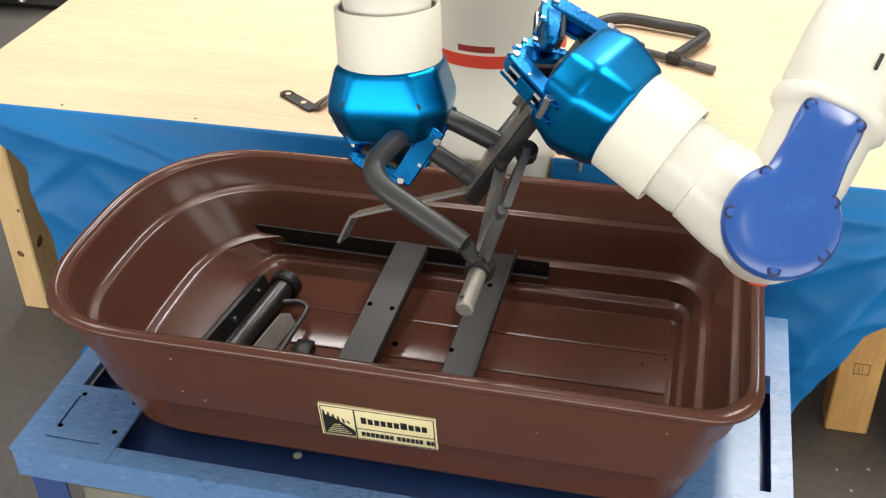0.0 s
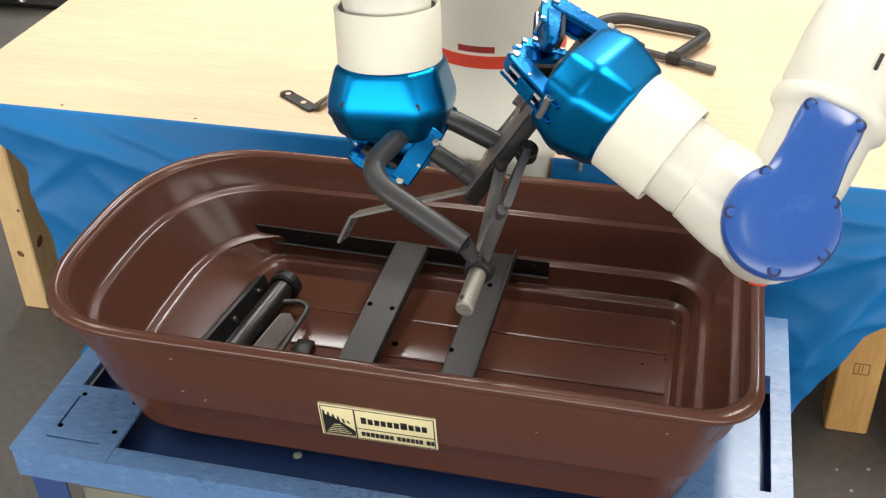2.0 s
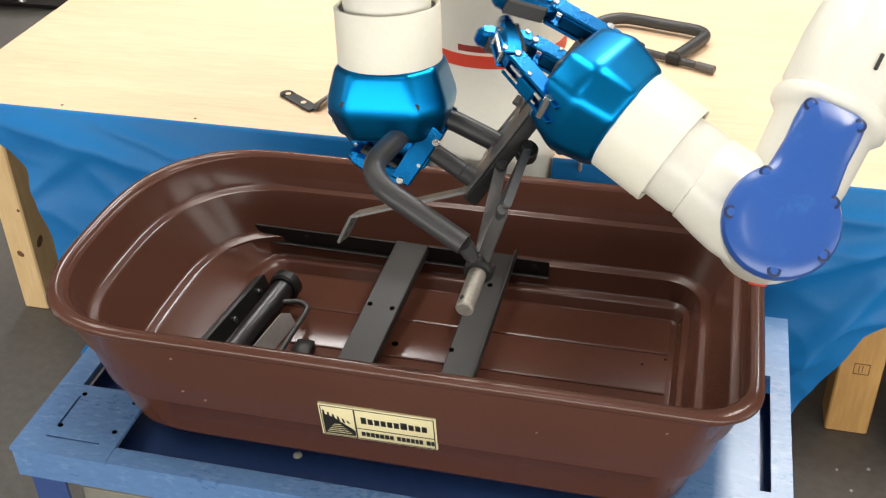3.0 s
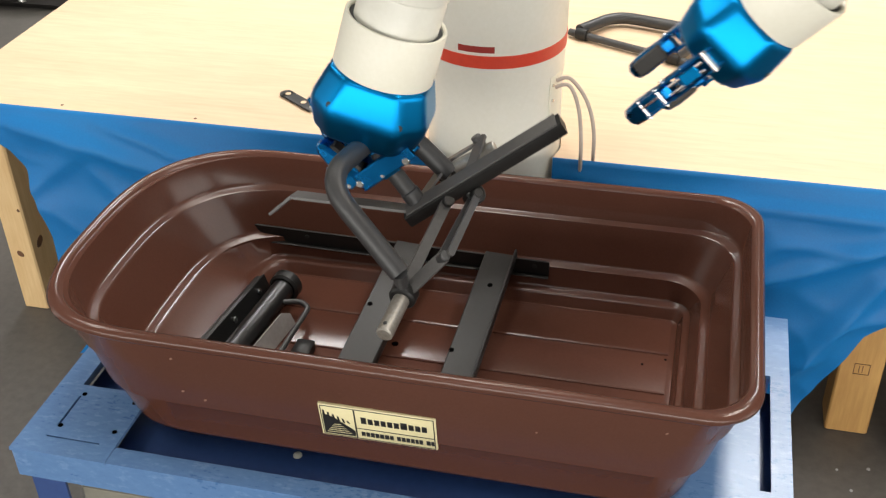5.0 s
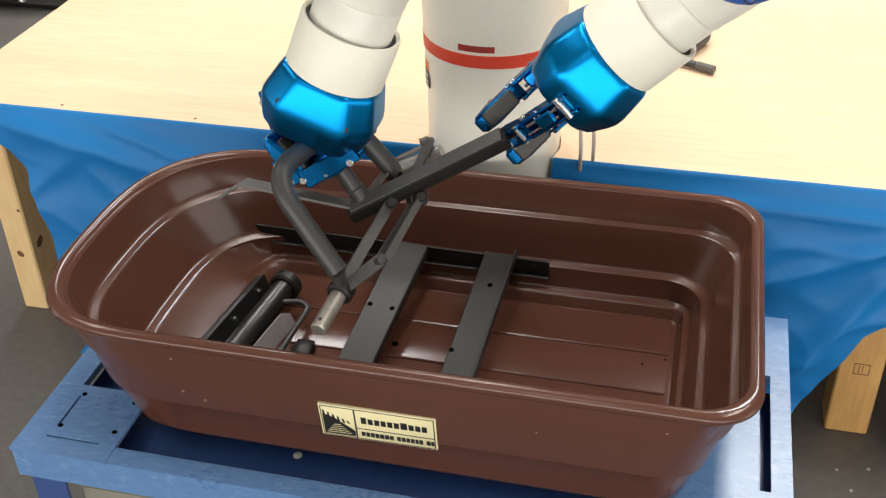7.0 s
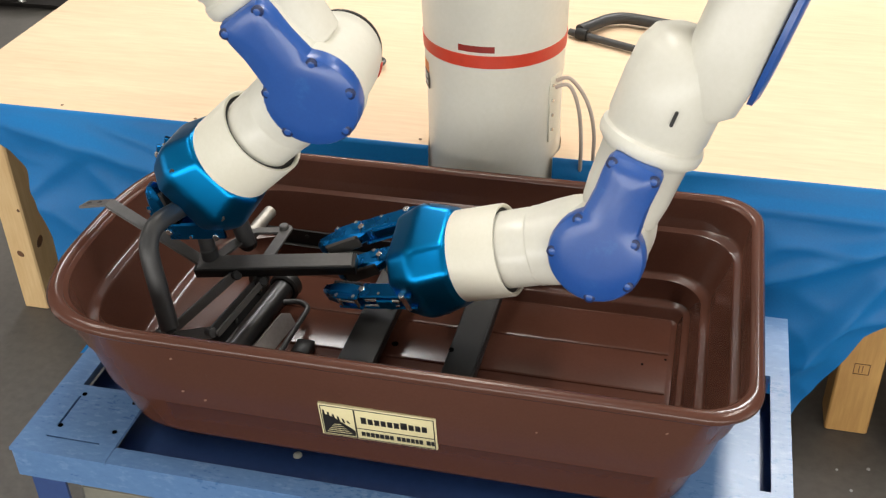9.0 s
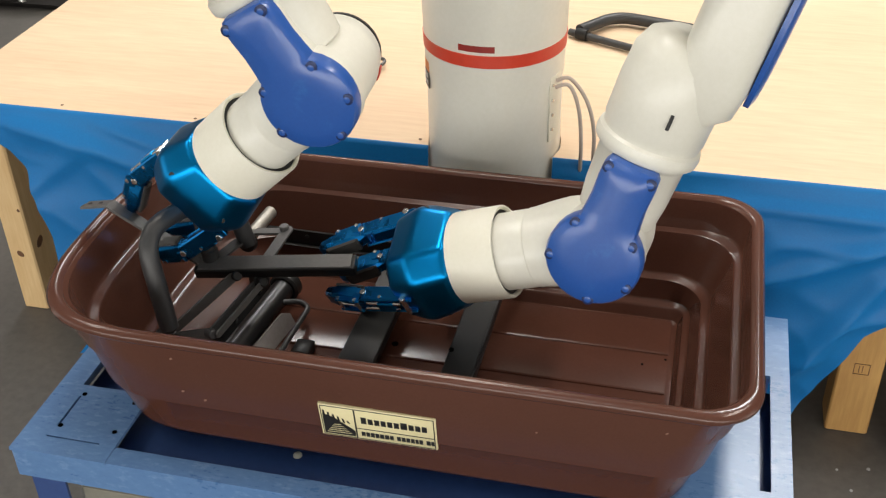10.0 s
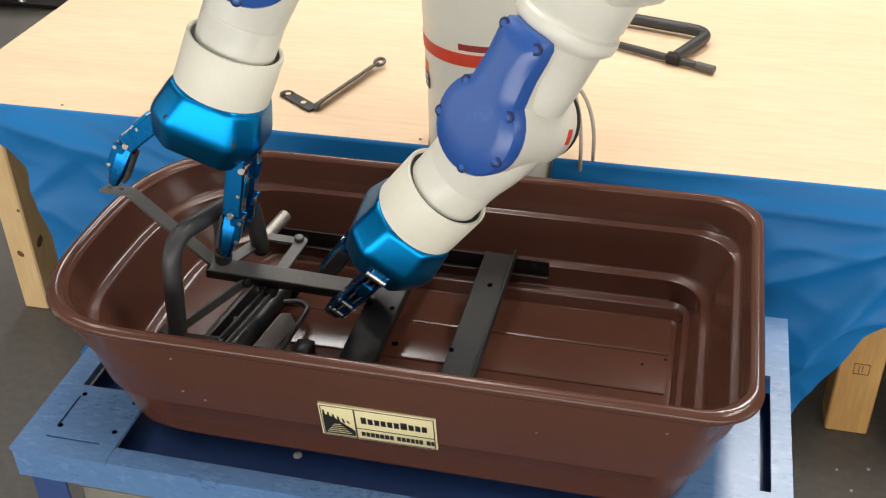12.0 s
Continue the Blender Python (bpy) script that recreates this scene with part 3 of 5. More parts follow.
def cover_mesh(x0, side=1):
    out = teardrop()

    def inset(k, dx):
        ring = []
        for y, z in out:
            s = Vector((0, max(0.0, min(z, 0.115))))
            p = Vector((y, z))
            d = s - p
            q = p + d.normalized() * min(k, d.length * 0.8)
            ring.append(Vector((side * (x0 + dx), q.x, q.y)))
        return ring
    bm = bmesh.new()
    loft(bm, [inset(0.0, -0.020), inset(0.0, 0.0), inset(0.003, 0.005), inset(0.012, 0.0095), inset(0.028, 0.0125), inset(0.045, 0.0135)])
    return bm


COVER_BOLTS = [(0.032, 0.147), (-0.032, 0.147), (0.044, 0.046), (-0.044, 0.046), (0.061, -0.018), (-0.061, -0.018), (0.017, -0.061)]


def forearm(arm):
    bm = bmesh.new()
    # tube, step ring and the larger upper housing
    lathe(bm, [(0.030, 0.030), (0.060, 0.050), (0.064, 0.085), (0.066, 0.150), (0.071, 0.156), (0.078, 0.163), (0.0795, 0.172), (0.078, 0.181), (0.0735, 0.185),
               (0.0735, 0.192), (0.076, 0.197), (0.077, 0.26), (0.074, 0.305), (0.062, 0.330), (0.040, 0.342)], 48)
    # fork cheek that carries the cover
    ch = [(y * 0.97, z) for y, z in teardrop()]
    loft(bm, [[Vector((0.038, y, z)) for y, z in ch], [Vector((0.063, y, z)) for y, z in ch]])
    fa = part("forearm", bm, M_WHITE, arm, "white painted arm tube", smooth=38)
    part("joint_cover", cover_mesh(0.083), M_COVER, fa, "blue-violet teardrop joint cover", smooth=32)
    for y, z in COVER_BOLTS:
        # dark disc round each bolt paints the shade of its recess
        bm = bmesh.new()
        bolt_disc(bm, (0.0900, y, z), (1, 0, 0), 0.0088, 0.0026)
        part("bolt_pocket", bm, M_POCKET_SHADE, fa)
        bm = bmesh.new()
        bolt_disc(bm, (0.0922, y, z), (1, 0, 0), 0.0050, 0.0014)
        part("bolt", bm, M_COVER, fa)
    # groove mark on the housing
    bm = bmesh.new()
    box(bm, 0.0735, 0.0785, 0.018, 0.023, 0.225, 0.248, 0.001)
    part("slot_mark", bm, M_DARK, fa)
    # elbow housing beyond the tube
    bm = bmesh.new()
    rings = []
    for z, cy, hy, hx in ((0.235, 0.038, 0.030, 0.045), (0.26, 0.045, 0.050, 0.060), (0.30, 0.047, 0.053, 0.070), (0.36, 0.047, 0.054, 0.075), (0.44, 0.047, 0.054, 0.075), (0.54, 0.047, 0.054, 0.07)):
        rings.append([Vector((hx * math.copysign(abs(math.cos(a)) ** 0.55, math.cos(a)), cy + hy * math.copysign(abs(math.sin(a)) ** 0.55, math.sin(a)), z)) for a in [2 * math.pi * i / 36 for i in range(36)]])
    loft(bm, rings)
    part("elbow_housing", bm, M_WHITE, fa, "white cast elbow housing", smooth=40)
    bm = bmesh.new()
    rings = []
    for dy, k in ((0.0, 1.0), (0.010, 1.0), (0.016, 0.9), (0.019, 0.7)):
        rings.append([Vector((0.058 * k * math.cos(a), 0.100 + dy * 0.8, 0.425 + 0.150 * k * math.sin(a))) for a in [2 * math.pi * i / 32 for i in range(32)]])
    loft(bm, rings)
    part("elbow_cover", bm, M_COVER, fa, "blue-violet elbow cover")
    bm = bmesh.new()
    lathe(bm, [(0.085, 0.44), (0.09, 0.46), (0.09, 0.70), (0.08, 0.9)], 40)
    part("upper_arm", bm, M_WHITE, fa, "white upper arm tube")
    return fa


def wrist(arm):
    bm = bmesh.new()
    # drum across the joint
    prof = [(0.046, -0.090), (0.056, -0.088), (0.0625, -0.079), (0.063, -0.068), (0.066, -0.064), (0.068, -0.045), (0.068, 0.036), (0.064, 0.0375)]
    loft(bm, [[Vector((x, r * math.cos(2 * math.pi * i / 44), r * math.sin(2 * math.pi * i / 44))) for i in range(44)] for r, x in prof])
    # neck towards the collar
    rings = []
    for z, rx, ry in ((0.0, 0.066, 0.066), (0.045, 0.069, 0.070), (0.075, 0.068, 0.068), (0.105, 0.064, 0.064), (0.112, 0.064, 0.064), (0.114, 0.0615, 0.0615), (0.119, 0.0615, 0.0615), (0.121, 0.063, 0.063), (0.200, 0.062, 0.062)):
        rings.append([Vector((rx * math.cos(2 * math.pi * i / 44) - 0.010 * max(0, 1 - z / 0.1), ry * math.sin(2 * math.pi * i / 44), z)) for i in range(44)])
    loft(bm, rings)
    w = part("wrist", bm, M_WHITE, arm, "white cast wrist joint", smooth=38)
    bm = bmesh.new()
    loft(bm, [[Vector((x, r * math.cos(2 * math.pi * i / 40), r * math.sin(2 * math.pi * i / 40))) for i in range(40)] for r, x in ((0.054, -0.094), (0.0595, -0.093), (0.0595, -0.0885), (0.054, -0.088))])
    part("end_cap_gasket", bm, M_DARK, w)
    bm = bmesh.new()
    bolt_disc(bm, (-0.094, 0.030, -0.030), (-1, 0, 0), 0.007, 0.006)
    part("cap_screw", bm, M_STEEL, w)
    # red tape mark on the drum
    bm = bmesh.new()
    rings = []
    for i in range(9):
        a = radians(200 + 20 * i / 8)
        rings.append([Vector((x, r * math.cos(a), r * math.sin(a))) for x, r in ((-0.060, 0.0665), (-0.052, 0.0665), (-0.052, 0.0692), (-0.060, 0.0692))])
    loft(bm, rings)
    part("tape_mark", bm, M_RED, w, "red tape mark")
    return w


def octo(hw, hn, c, z, k=0):
    return [Vector(p) for p in ((hw, -hn + c, z), (hw, hn - c, z), (hw - c, hn, z), (-hw + c, hn, z), (-hw, hn - c, z), (-hw, -hn + c, z), (-hw + c, -hn, z), (hw - c, -hn, z))]


def add_mats(ob, *mats):
    for m in mats:
        ob.data.materials.append(m)


def palm(arm):
    bm = bmesh.new()
    loft(bm, [octo(0.0735, 0.0715, 0.034, 0.2405), octo(0.0910, 0.0800, 0.036, 0.300), octo(0.076, 0.064, 0.030, 0.348)])
    geo = [e for e in bm.edges]
    bmesh.ops.bevel(bm, geom=geo, offset=0.0120, segments=5, affect="EDGES", profile=0.6)
    p = part("gripper", bm, M_ANOD, arm, "blue anodised aluminium three-finger gripper body", smooth=28)
    # collar: an open cream cylinder with a dark gap round the wrist
    bm = bmesh.new()
    prof = [(0.0690, 0.185), (0.0690, 0.1630), (0.0715, 0.161), (0.0742, 0.161), (0.0755, 0.1632), (0.0755, 0.2410), (0.0740, 0.2422), (0.060, 0.2422)]
    lathe(bm, prof, 56, cap=False)
    part("collar", bm, M_CUFF, p, "cream plastic collar", smooth=35)
    # dark ring that stands in for the shade inside the collar gap
    bm = bmesh.new()
    lathe(bm, [(0.0689, 0.1665), (0.0689, 0.186), (0.0625, 0.186), (0.0625, 0.1665), (0.0689, 0.1665)], 48, cap=False)
    part("gap_liner", bm, M_DARK, p)
    # finger yokes, screws, palm plate
    bm = bmesh.new()
    box(bm, -0.056, 0.056, -0.048, 0.048, 0.346, 0.352, 0.002)
    part("palm_plate", bm, M_GUNMETAL, p, "dark grey palm plate")
    for x, y, z in ((0.052, -0.0735, 0.288), (-0.052, 0.0735, 0.288), (0.052, 0.0735, 0.288), (0.0705, 0.02, 0.2515), (0.07, -0.02, 0.2515)):
        bm = bmesh.new()
        bolt_disc(bm, (x, y, z), (0, -1 if y < -0.05 else (1 if y > 0.05 else 0), 0) if abs(y) > 0.05 else (1, 0, 0), 0.0055, 0.0015)
        part("socket_screw", bm, M_DARK, p)
    return p


def finger_links(p, hand):
    """Three fingers of two links each: one thumb facing a pair."""
    links = []
    for s, u in ((-1, 0.0), (1, -0.036), (1, 0.036)):
        bm = bmesh.new()
        # knuckle yoke and twin side plates with rods between
        for e in (-1, 1):
            y0 = e * 0.0165
            box(bm, -0.014, 0.016, min(y0, y0 - e * 0.005), max(y0, y0 - e * 0.005), -0.018, 0.085, 0.0025)
        box(bm, -0.012, 0.002, -0.011, 0.011, 0.004, 0.066, 0.003)
        n0 = len(bm.faces)
        rod(bm, (0.012, -0.0185, 0.0), (0.012, 0.0185, 0.0), 0.0062, 10, bevel=0.001)
        rod(bm, (0.000, -0.0190, 0.083), (0.000, 0.0190, 0.083), 0.0058, 10, bevel=0.001)
        rod(bm, (0.010, -0.0185, 0.045), (0.010, 0.0185, 0.045), 0.0030, 8)
        rod(bm, (0.016, 0.006, 0.008), (0.014, 0.006, 0.074), 0.0030, 8)
        rod(bm, (0.016, -0.006, 0.012), (0.016, -0.006, 0.080), 0.0022, 8)
        bm.faces.ensure_lookup_table()
        for f in bm.faces[n0:]:
            f.material_index = 1
        n1 = len(bm.faces)
        box(bm, 0.012, 0.020, -0.010, 0.010, 0.020, 0.052, 0.002)
        bm.faces.ensure_lookup_table()
        for f in bm.faces[n1:]:
            f.material_index = 2
        prox = part("finger_link", bm, M_ANOD_DARK, p, "blue anodised finger link with steel pins", smooth=35)
        add_mats(prox, M_STEEL, M_ANOD)
        bm = bmesh.new()
        loft(bm, [octo(0.010, 0.0120, 0.004, -0.006), octo(0.0145, 0.0115, 0.005, 0.008), octo(0.0145, 0.0155, 0.005, 0.022), octo(0.013, 0.0170, 0.005, 0.055), octo(0.009, 0.0150, 0.005, 0.078), octo(0.004, 0.009, 0.003, 0.085)])
        for e in (-1, 1):
            box(bm, 0.000, 0.020, e * 0.0125 - 0.002, e * 0.0125 + 0.002, 0.002, 0.052, 0.0015)
        n0 = len(bm.faces)
        rod(bm, (0.016, -0.0165, 0.010), (0.016, 0.0165, 0.010), 0.0036, 8)
        rod(bm, (0.016, -0.0165, 0.045), (0.016, 0.0165, 0.045), 0.0036, 8)
        rod(bm, (0.019, 0.004, 0.010), (0.017, 0.004, 0.046), 0.0026, 8)
        bm.faces.ensure_lookup_table()
        for f in bm.faces[n0:]:
            f.material_index = 1
        n1 = len(bm.faces)
        box(bm, -0.0185, -0.012, -0.0135, 0.0135, 0.010, 0.070, 0.003)
        bm.faces.ensure_lookup_table()
        for f in bm.faces[n1:]:
            f.material_index = 2
        tip = part("fingertip", bm, M_ANOD_DARK, p, "blue anodised fingertip with grey grip pad", smooth=35)
        add_mats(tip, M_STEEL, M_GUNMETAL)
        links.append((s, u, prox, tip))
    return links


def finger_rows(links, states):
    """states: seconds, thumb bend, thumb tip bend, pair bend, pair tip bend (degrees inwards)."""
    for s, u, prox, tip in links:
        rows_a, rows_b = [], []
        for t, ta, tb, pa, pb in states:
            a, b = (ta, tb) if s < 0 else (pa, pb)
            base = pose(0.064 if s > 0 else -0.074, u, 0.340 if s > 0 else 0.326) @ pose(0, 0, 0, 0, 0, 0 if s > 0 else 180)
            m1 = base @ pose(0, 0, 0, 0, -a, 0)
            m2 = m1 @ pose(0, 0, 0.083) @ pose(0, 0, 0, 0, -b, 0)
            rows_a.append((t, m1))
            rows_b.append((t, m2))
        walk(prox, rows_a)
        walk(tip, rows_b)


def turned(x, y, z, w, i, j, k):
    return Matrix.LocRotScale((x, y, z), Quaternion((w, i, j, k)), None)


# cover blue darkened to paint shade in the bolt recesses
M_POCKET_SHADE = mat("shadowed_pocket_blue", (0.008, 0.022, 0.10), 0.45, scale=20)
M_GUNMETAL = mat("dark_grey_rubber_pad", (0.06, 0.058, 0.055), 0.6, second=(0.045, 0.043, 0.04), scale=20, fine=150, bump=0.2)


def robot_arm(body):
    f, w, p = forearm(body), wrist(body), palm(body)
    return body, f, w, p, finger_links(p, 1)


ARM_A = robot_arm(ROBOT)
ARM_B = robot_arm(ROBOT)


# ---- the linkage frame that the robot carries ----
def linkage():
    t = thing("tow_linkage", "black steel cart tongue linkage with bent tube and pivots", "cart linkage", pose(-0.49, 1.37, 0.80))
    V = Vector
    U, A1, J, S = V((-0.088, -0.105, 0.090)), V((0.013, -0.134, -0.043)), V((0.010, -0.118, -0.090)), V((-0.001, -0.199, -0.106))
    B1, B2, K, K2, T1 = V((-0.012, 0.005, -0.026)), V((0.226, 0.056, 0.107)), V((0.076, -0.121, -0.023)), V((0.094, 0.024, -0.002)), V((-0.186, 0.004, 0.006))
    LB = V((0.044, 0.080, 0.006))
    top_b = V((-0.034, 0.081, 0.098))
    bm = bmesh.new()
    sweep(bm, bent_path([A1, U, top_b, LB], 0.055, 9), 0.0155, 18)
    part("bent_tube", bm, M_TUBE, t, "charcoal bent steel tube")
    bm = bmesh.new()
    rod(bm, A1, A1 + (J - A1) * 0.45, 0.0120, 14, 0.0105)
    rod(bm, A1 + (J - A1) * 0.35, J, 0.0085, 12)
    part("tube_end", bm, M_TUBE, t)
    d = (S - J).normalized()
    bm = bmesh.new()
    rod(bm, J - d * 0.012, J + d * 0.012, 0.0205, 20, bevel=0.003)
    part("collar_ring", bm, M_BLACK, t)
    bm = bmesh.new()
    rod(bm, J + d * 0.004, S, 0.0125, 20, bevel=0.002)
    for p in bm.verts:
        p.co -= J
    ax = part("axle_stub", bm, M_AXLE, t, "bare greyed steel axle stub", m=Matrix.Translation(J))
    bm = bmesh.new()
    side = d.cross(V((0, 0, 1))).normalized()
    up = side.cross(d)
    rod(bm, S - J - d * 0.012 - up * 0.0132, S - J - d * 0.012 + up * 0.0132, 0.0032, 10)
    part("pin_hole", bm, M_DARK, ax)
    # angle bar
    bd = (B2 - B1).normalized()
    n = V((-0.45, -0.25, 0.86))
    n = (n - bd * n.dot(bd)).normalized()
    sec2 = [(-0.015, -0.017), (0.015, -0.017), (0.016, -0.015), (0.016, 0.002), (0.0145, 0.0035), (-0.0145, 0.0035), (-0.016, 0.002), (-0.016, -0.015)]
    bm = bmesh.new()
    sweep(bm, [B1, B2], 0, section=sec2, up=n)
    part("cross_bar", bm, M_BLACK, t, "black painted steel cross bar")
    # light on the black bar's top face is painted as a grey plate
    bm = bmesh.new()
    prism(bm, B1 + n * 0.0054 + bd * 0.006, B2 + n * 0.0054 - bd * 0.006, 0.030, 0.003, up=n)
    part("bar_flange", bm, M_GREYBAR, t, "grey top plate painting the bar's lit face")
    # strap with a bent, drilled end
    sd = (B1 - T1).normalized()
    nv = V((0.1, 0.15, 1.0))
    bm = bmesh.new()
    w, h = 0.0145, 0.0022
    flat = [(-w, -h), (w, -h), (w, h), (-w, h)]
    sweep(bm, [B1 + V((0.03, 0.012, 0.0)), T1 + sd * 0.004, T1, T1 + V((-0.040, 0.0, -0.031))], 0, section=flat, up=nv)
    st = part("strap", bm, M_GREYBAR, t, "satin grey drilled strap", smooth=20)
    tv = V((-0.040, 0.0, -0.031))
    tn = tv.cross(V((0, 1, 0))).normalized()
    for k in (0.35, 0.78):
        bm = bmesh.new()
        c = T1 + tv * k
        rod(bm, c - tn * 0.0028, c + tn * 0.0028, 0.0042, 12)
        part("strap_hole", bm, M_DARK, st)

    def link(a, b, wdt, thk, mt, up, lab=""):
        """A flat link with rounded eyes."""
        a, b, up = V(a), V(b), V(up)
        l = (b - a)
        dd = l.normalized()
        up = (up - dd * up.dot(dd)).normalized()
        sd_ = dd.cross(up)
        ol = []
        for i in range(9):
            an = math.pi / 2 + math.pi * i / 8
            ol.append(a + dd * (wdt / 2 * math.cos(an)) + sd_ * (wdt / 2 * math.sin(an)))
        for i in range(9):
            an = -math.pi / 2 + math.pi * i / 8
            ol.append(b + dd * (wdt / 2 * math.cos(an)) + sd_ * (wdt / 2 * math.sin(an)))
        bm = bmesh.new()
        loft(bm, [[p - up * thk / 2 for p in ol], [p + up * thk / 2 for p in ol]])
        part("link_plate", bm, mt, t, lab, smooth=30)

    link(J, K, 0.020, 0.004, M_GREYBAR, (0.1, -0.6, 0.75), "satin grey pivot link")
    link(K + V((0, 0.004, 0.004)), K2, 0.013, 0.004, M_TUBE, (0.7, -0.2, 0.5))
    link(K + V((0.012, 0.0, 0.008)), K2 + V((0.010, -0.01, 0.010)), 0.011, 0.004, M_GREYBAR, (0.7, -0.2, 0.5))
    link(J + V((0.0, 0.006, 0.006)), V((0.058, 0.012, 0.0)), 0.017, 0.005, M_GREYBAR, (0.6, -0.5, 0.5), "satin grey pivot link")
    for c, r, mt in ((K, 0.008, M_TUBE), (K2, 0.016, M_BLACK), (V((0.056, 0.006, -0.004)), 0.009, M_BLACK), (K2 + V((0.006, -0.012, 0.008)), 0.008, M_BLACK), (J + V((0.0, 0.0, 0.010)), 0.011, M_BLACK)):
        bm = bmesh.new()
        ax_ = V((0.55, -0.5, 0.65)).normalized()
        rod(bm, c - ax_ * 0.010, c + ax_ * 0.010, r, 12, bevel=0.0015)
        part("pivot_bolt", bm, mt, t)
    # short spare tube beside the bar
    M_ = V((0.002, 0.020, -0.005))
    bm = bmesh.new()
    rod(bm, M_ + V((-0.052, 0.008, 0.075)), M_ + V((0.004, 0, -0.008)), 0.0135, 16, bevel=0.002)
    part("spacer_tube", bm, M_TUBE, t)
    bm = bmesh.new()
    rod(bm, M_ + V((-0.008, 0.001, 0.012)), M_ + V((0.006, 0, -0.012)), 0.0150, 16, bevel=0.002)
    part("clamp_ring", bm, M_TUBE, t)
    # the second axle stub and its lever, behind the bar
    J2, K3 = V((0.037, 0.085, 0.004)), V((0.089, 0.113, 0.044))
    bm = bmesh.new()
    rod(bm, J2 - V((0, 0.006, 0)), J2 + V((0.004, 0.010, 0)), 0.0195, 18, bevel=0.003)
    part("collar_ring", bm, M_BLACK, t)
    bm = bmesh.new()
    rod(bm, V((0, 0, 0)), V((0.008, 0.088, 0.016)), 0.0115, 18, bevel=0.002)
    far_ax = part("axle_stub", bm, M_AXLE, t, "bare greyed steel axle stub", m=Matrix.Translation(J2))
    link(J2 + V((0.0, 0.016, 0.012)), K3, 0.020, 0.004, M_GREYBAR, (-0.5, 0.1, 0.85), "satin grey pivot link")
    link(V((0.090, 0.030, 0.036)), K3 + V((0.003, 0.0, 0.005)), 0.020, 0.004, M_GREYBAR, (-0.5, 0.0, 0.85), "satin grey pivot link")
    link(V((0.015, 0.028, -0.004)), J2 + V((0, 0.01, 0.012)), 0.022, 0.004, M_GREYBAR, (-0.5, 0.0, 0.85))
    bm = bmesh.new()
    ax_ = V((-0.5, 0.0, 0.85)).normalized()
    rod(bm, K3 - ax_ * 0.008, K3 + ax_ * 0.012, 0.0085, 12, bevel=0.0015)
    part("pivot_bolt", bm, M_GREYBAR, t)
    return t, ax, J, far_ax, J2


LINKAGE, AXLE, AXLE_AT, FAR_AXLE, FAR_AXLE_AT = linkage()


# ---- loose parts in the tub ----
def drilled_bar(a, b, width, label, holes, lip=-1):
    a, b = Vector(a), Vector(b)
    t = thing("steel_bar", label, "steel bar", Matrix.Translation((a + b) / 2), "flat bars across the tub")
    l = (b - a) / 2
    up = l.cross(Vector((1, 0, 0))).normalized()
    if up.z < 0:
        up = -up
    bm = bmesh.new()
    prism(bm, -l, l, width, 0.004, up=up)
    part("bar", bm, M_BLACKBAR, t, "dark satin steel flat")
    s = l.normalized().cross(up)
    # lip turned along one edge
    bm = bmesh.new()
    k = 0.0105 * lip
    prism(bm, -l + s * (width / 2 - 0.002) + up * k, l + s * (width / 2 - 0.002) + up * k, 0.004, 0.016, up=up, bev=0.001)
    part("lip", bm, M_BLACKBAR, t)
    for k, o in holes:
        bm = bmesh.new()
        c = l * k + s * o
        rod(bm, c + up * 0.0012, c + up * 0.0026, 0.0048, 12)
        part("bolt_hole", bm, M_HOLE, t)
    return t


M_BLACKBAR = mat("dark_satin_steel", (0.022, 0.0215, 0.021), 0.40, 0.0, spec=0.4, second=(0.016, 0.0155, 0.015), scale=8, fine=160, bump=0.05,
                 wear=(0.04, 0.039, 0.038), wear_at=(0.66, 0.82), wear_scale=16)
drilled_bar((-0.513, 1.215, 0.470), (-0.476, 1.632, 0.546), 0.062, "dark steel flat bar leaning on the tub ledge, two holes", ((0.22, 0.020), (0.22, -0.022)))
drilled_bar((-0.330, 1.215, 0.470), (-0.307, 1.632, 0.546), 0.060, "dark steel flat bar with one hole across the tub floor", ((0.61, 0.0), (-0.15, -0.026)), lip=1)


def angle_rail():
    t = thing("angle_rail", "long black steel angle rail against the tub wall", "steel rail", pose(-0.515, 1.634, 0.528, 2, 1.0, 0.2))
    bm = bmesh.new()
    box(bm, -0.297, 0.297, -0.002, 0.002, -0.017, 0.017, 0.001)
    part("upright_flange", bm, M_BLACK, t)
    bm = bmesh.new()
    box(bm, -0.297, 0.297, -0.010, -0.0025, -0.017, -0.014, 0.001)
    part("lower_flange", bm, M_BLACK, t)
    for x in (-0.28, -0.17, 0.05, 0.27):
        bm = bmesh.new()
        rod(bm, (x, -0.002, 0.004), (x, -0.0035, 0.004), 0.004, 10)
        part("bolt_hole", bm, M_DARK, t)
    return t


angle_rail()


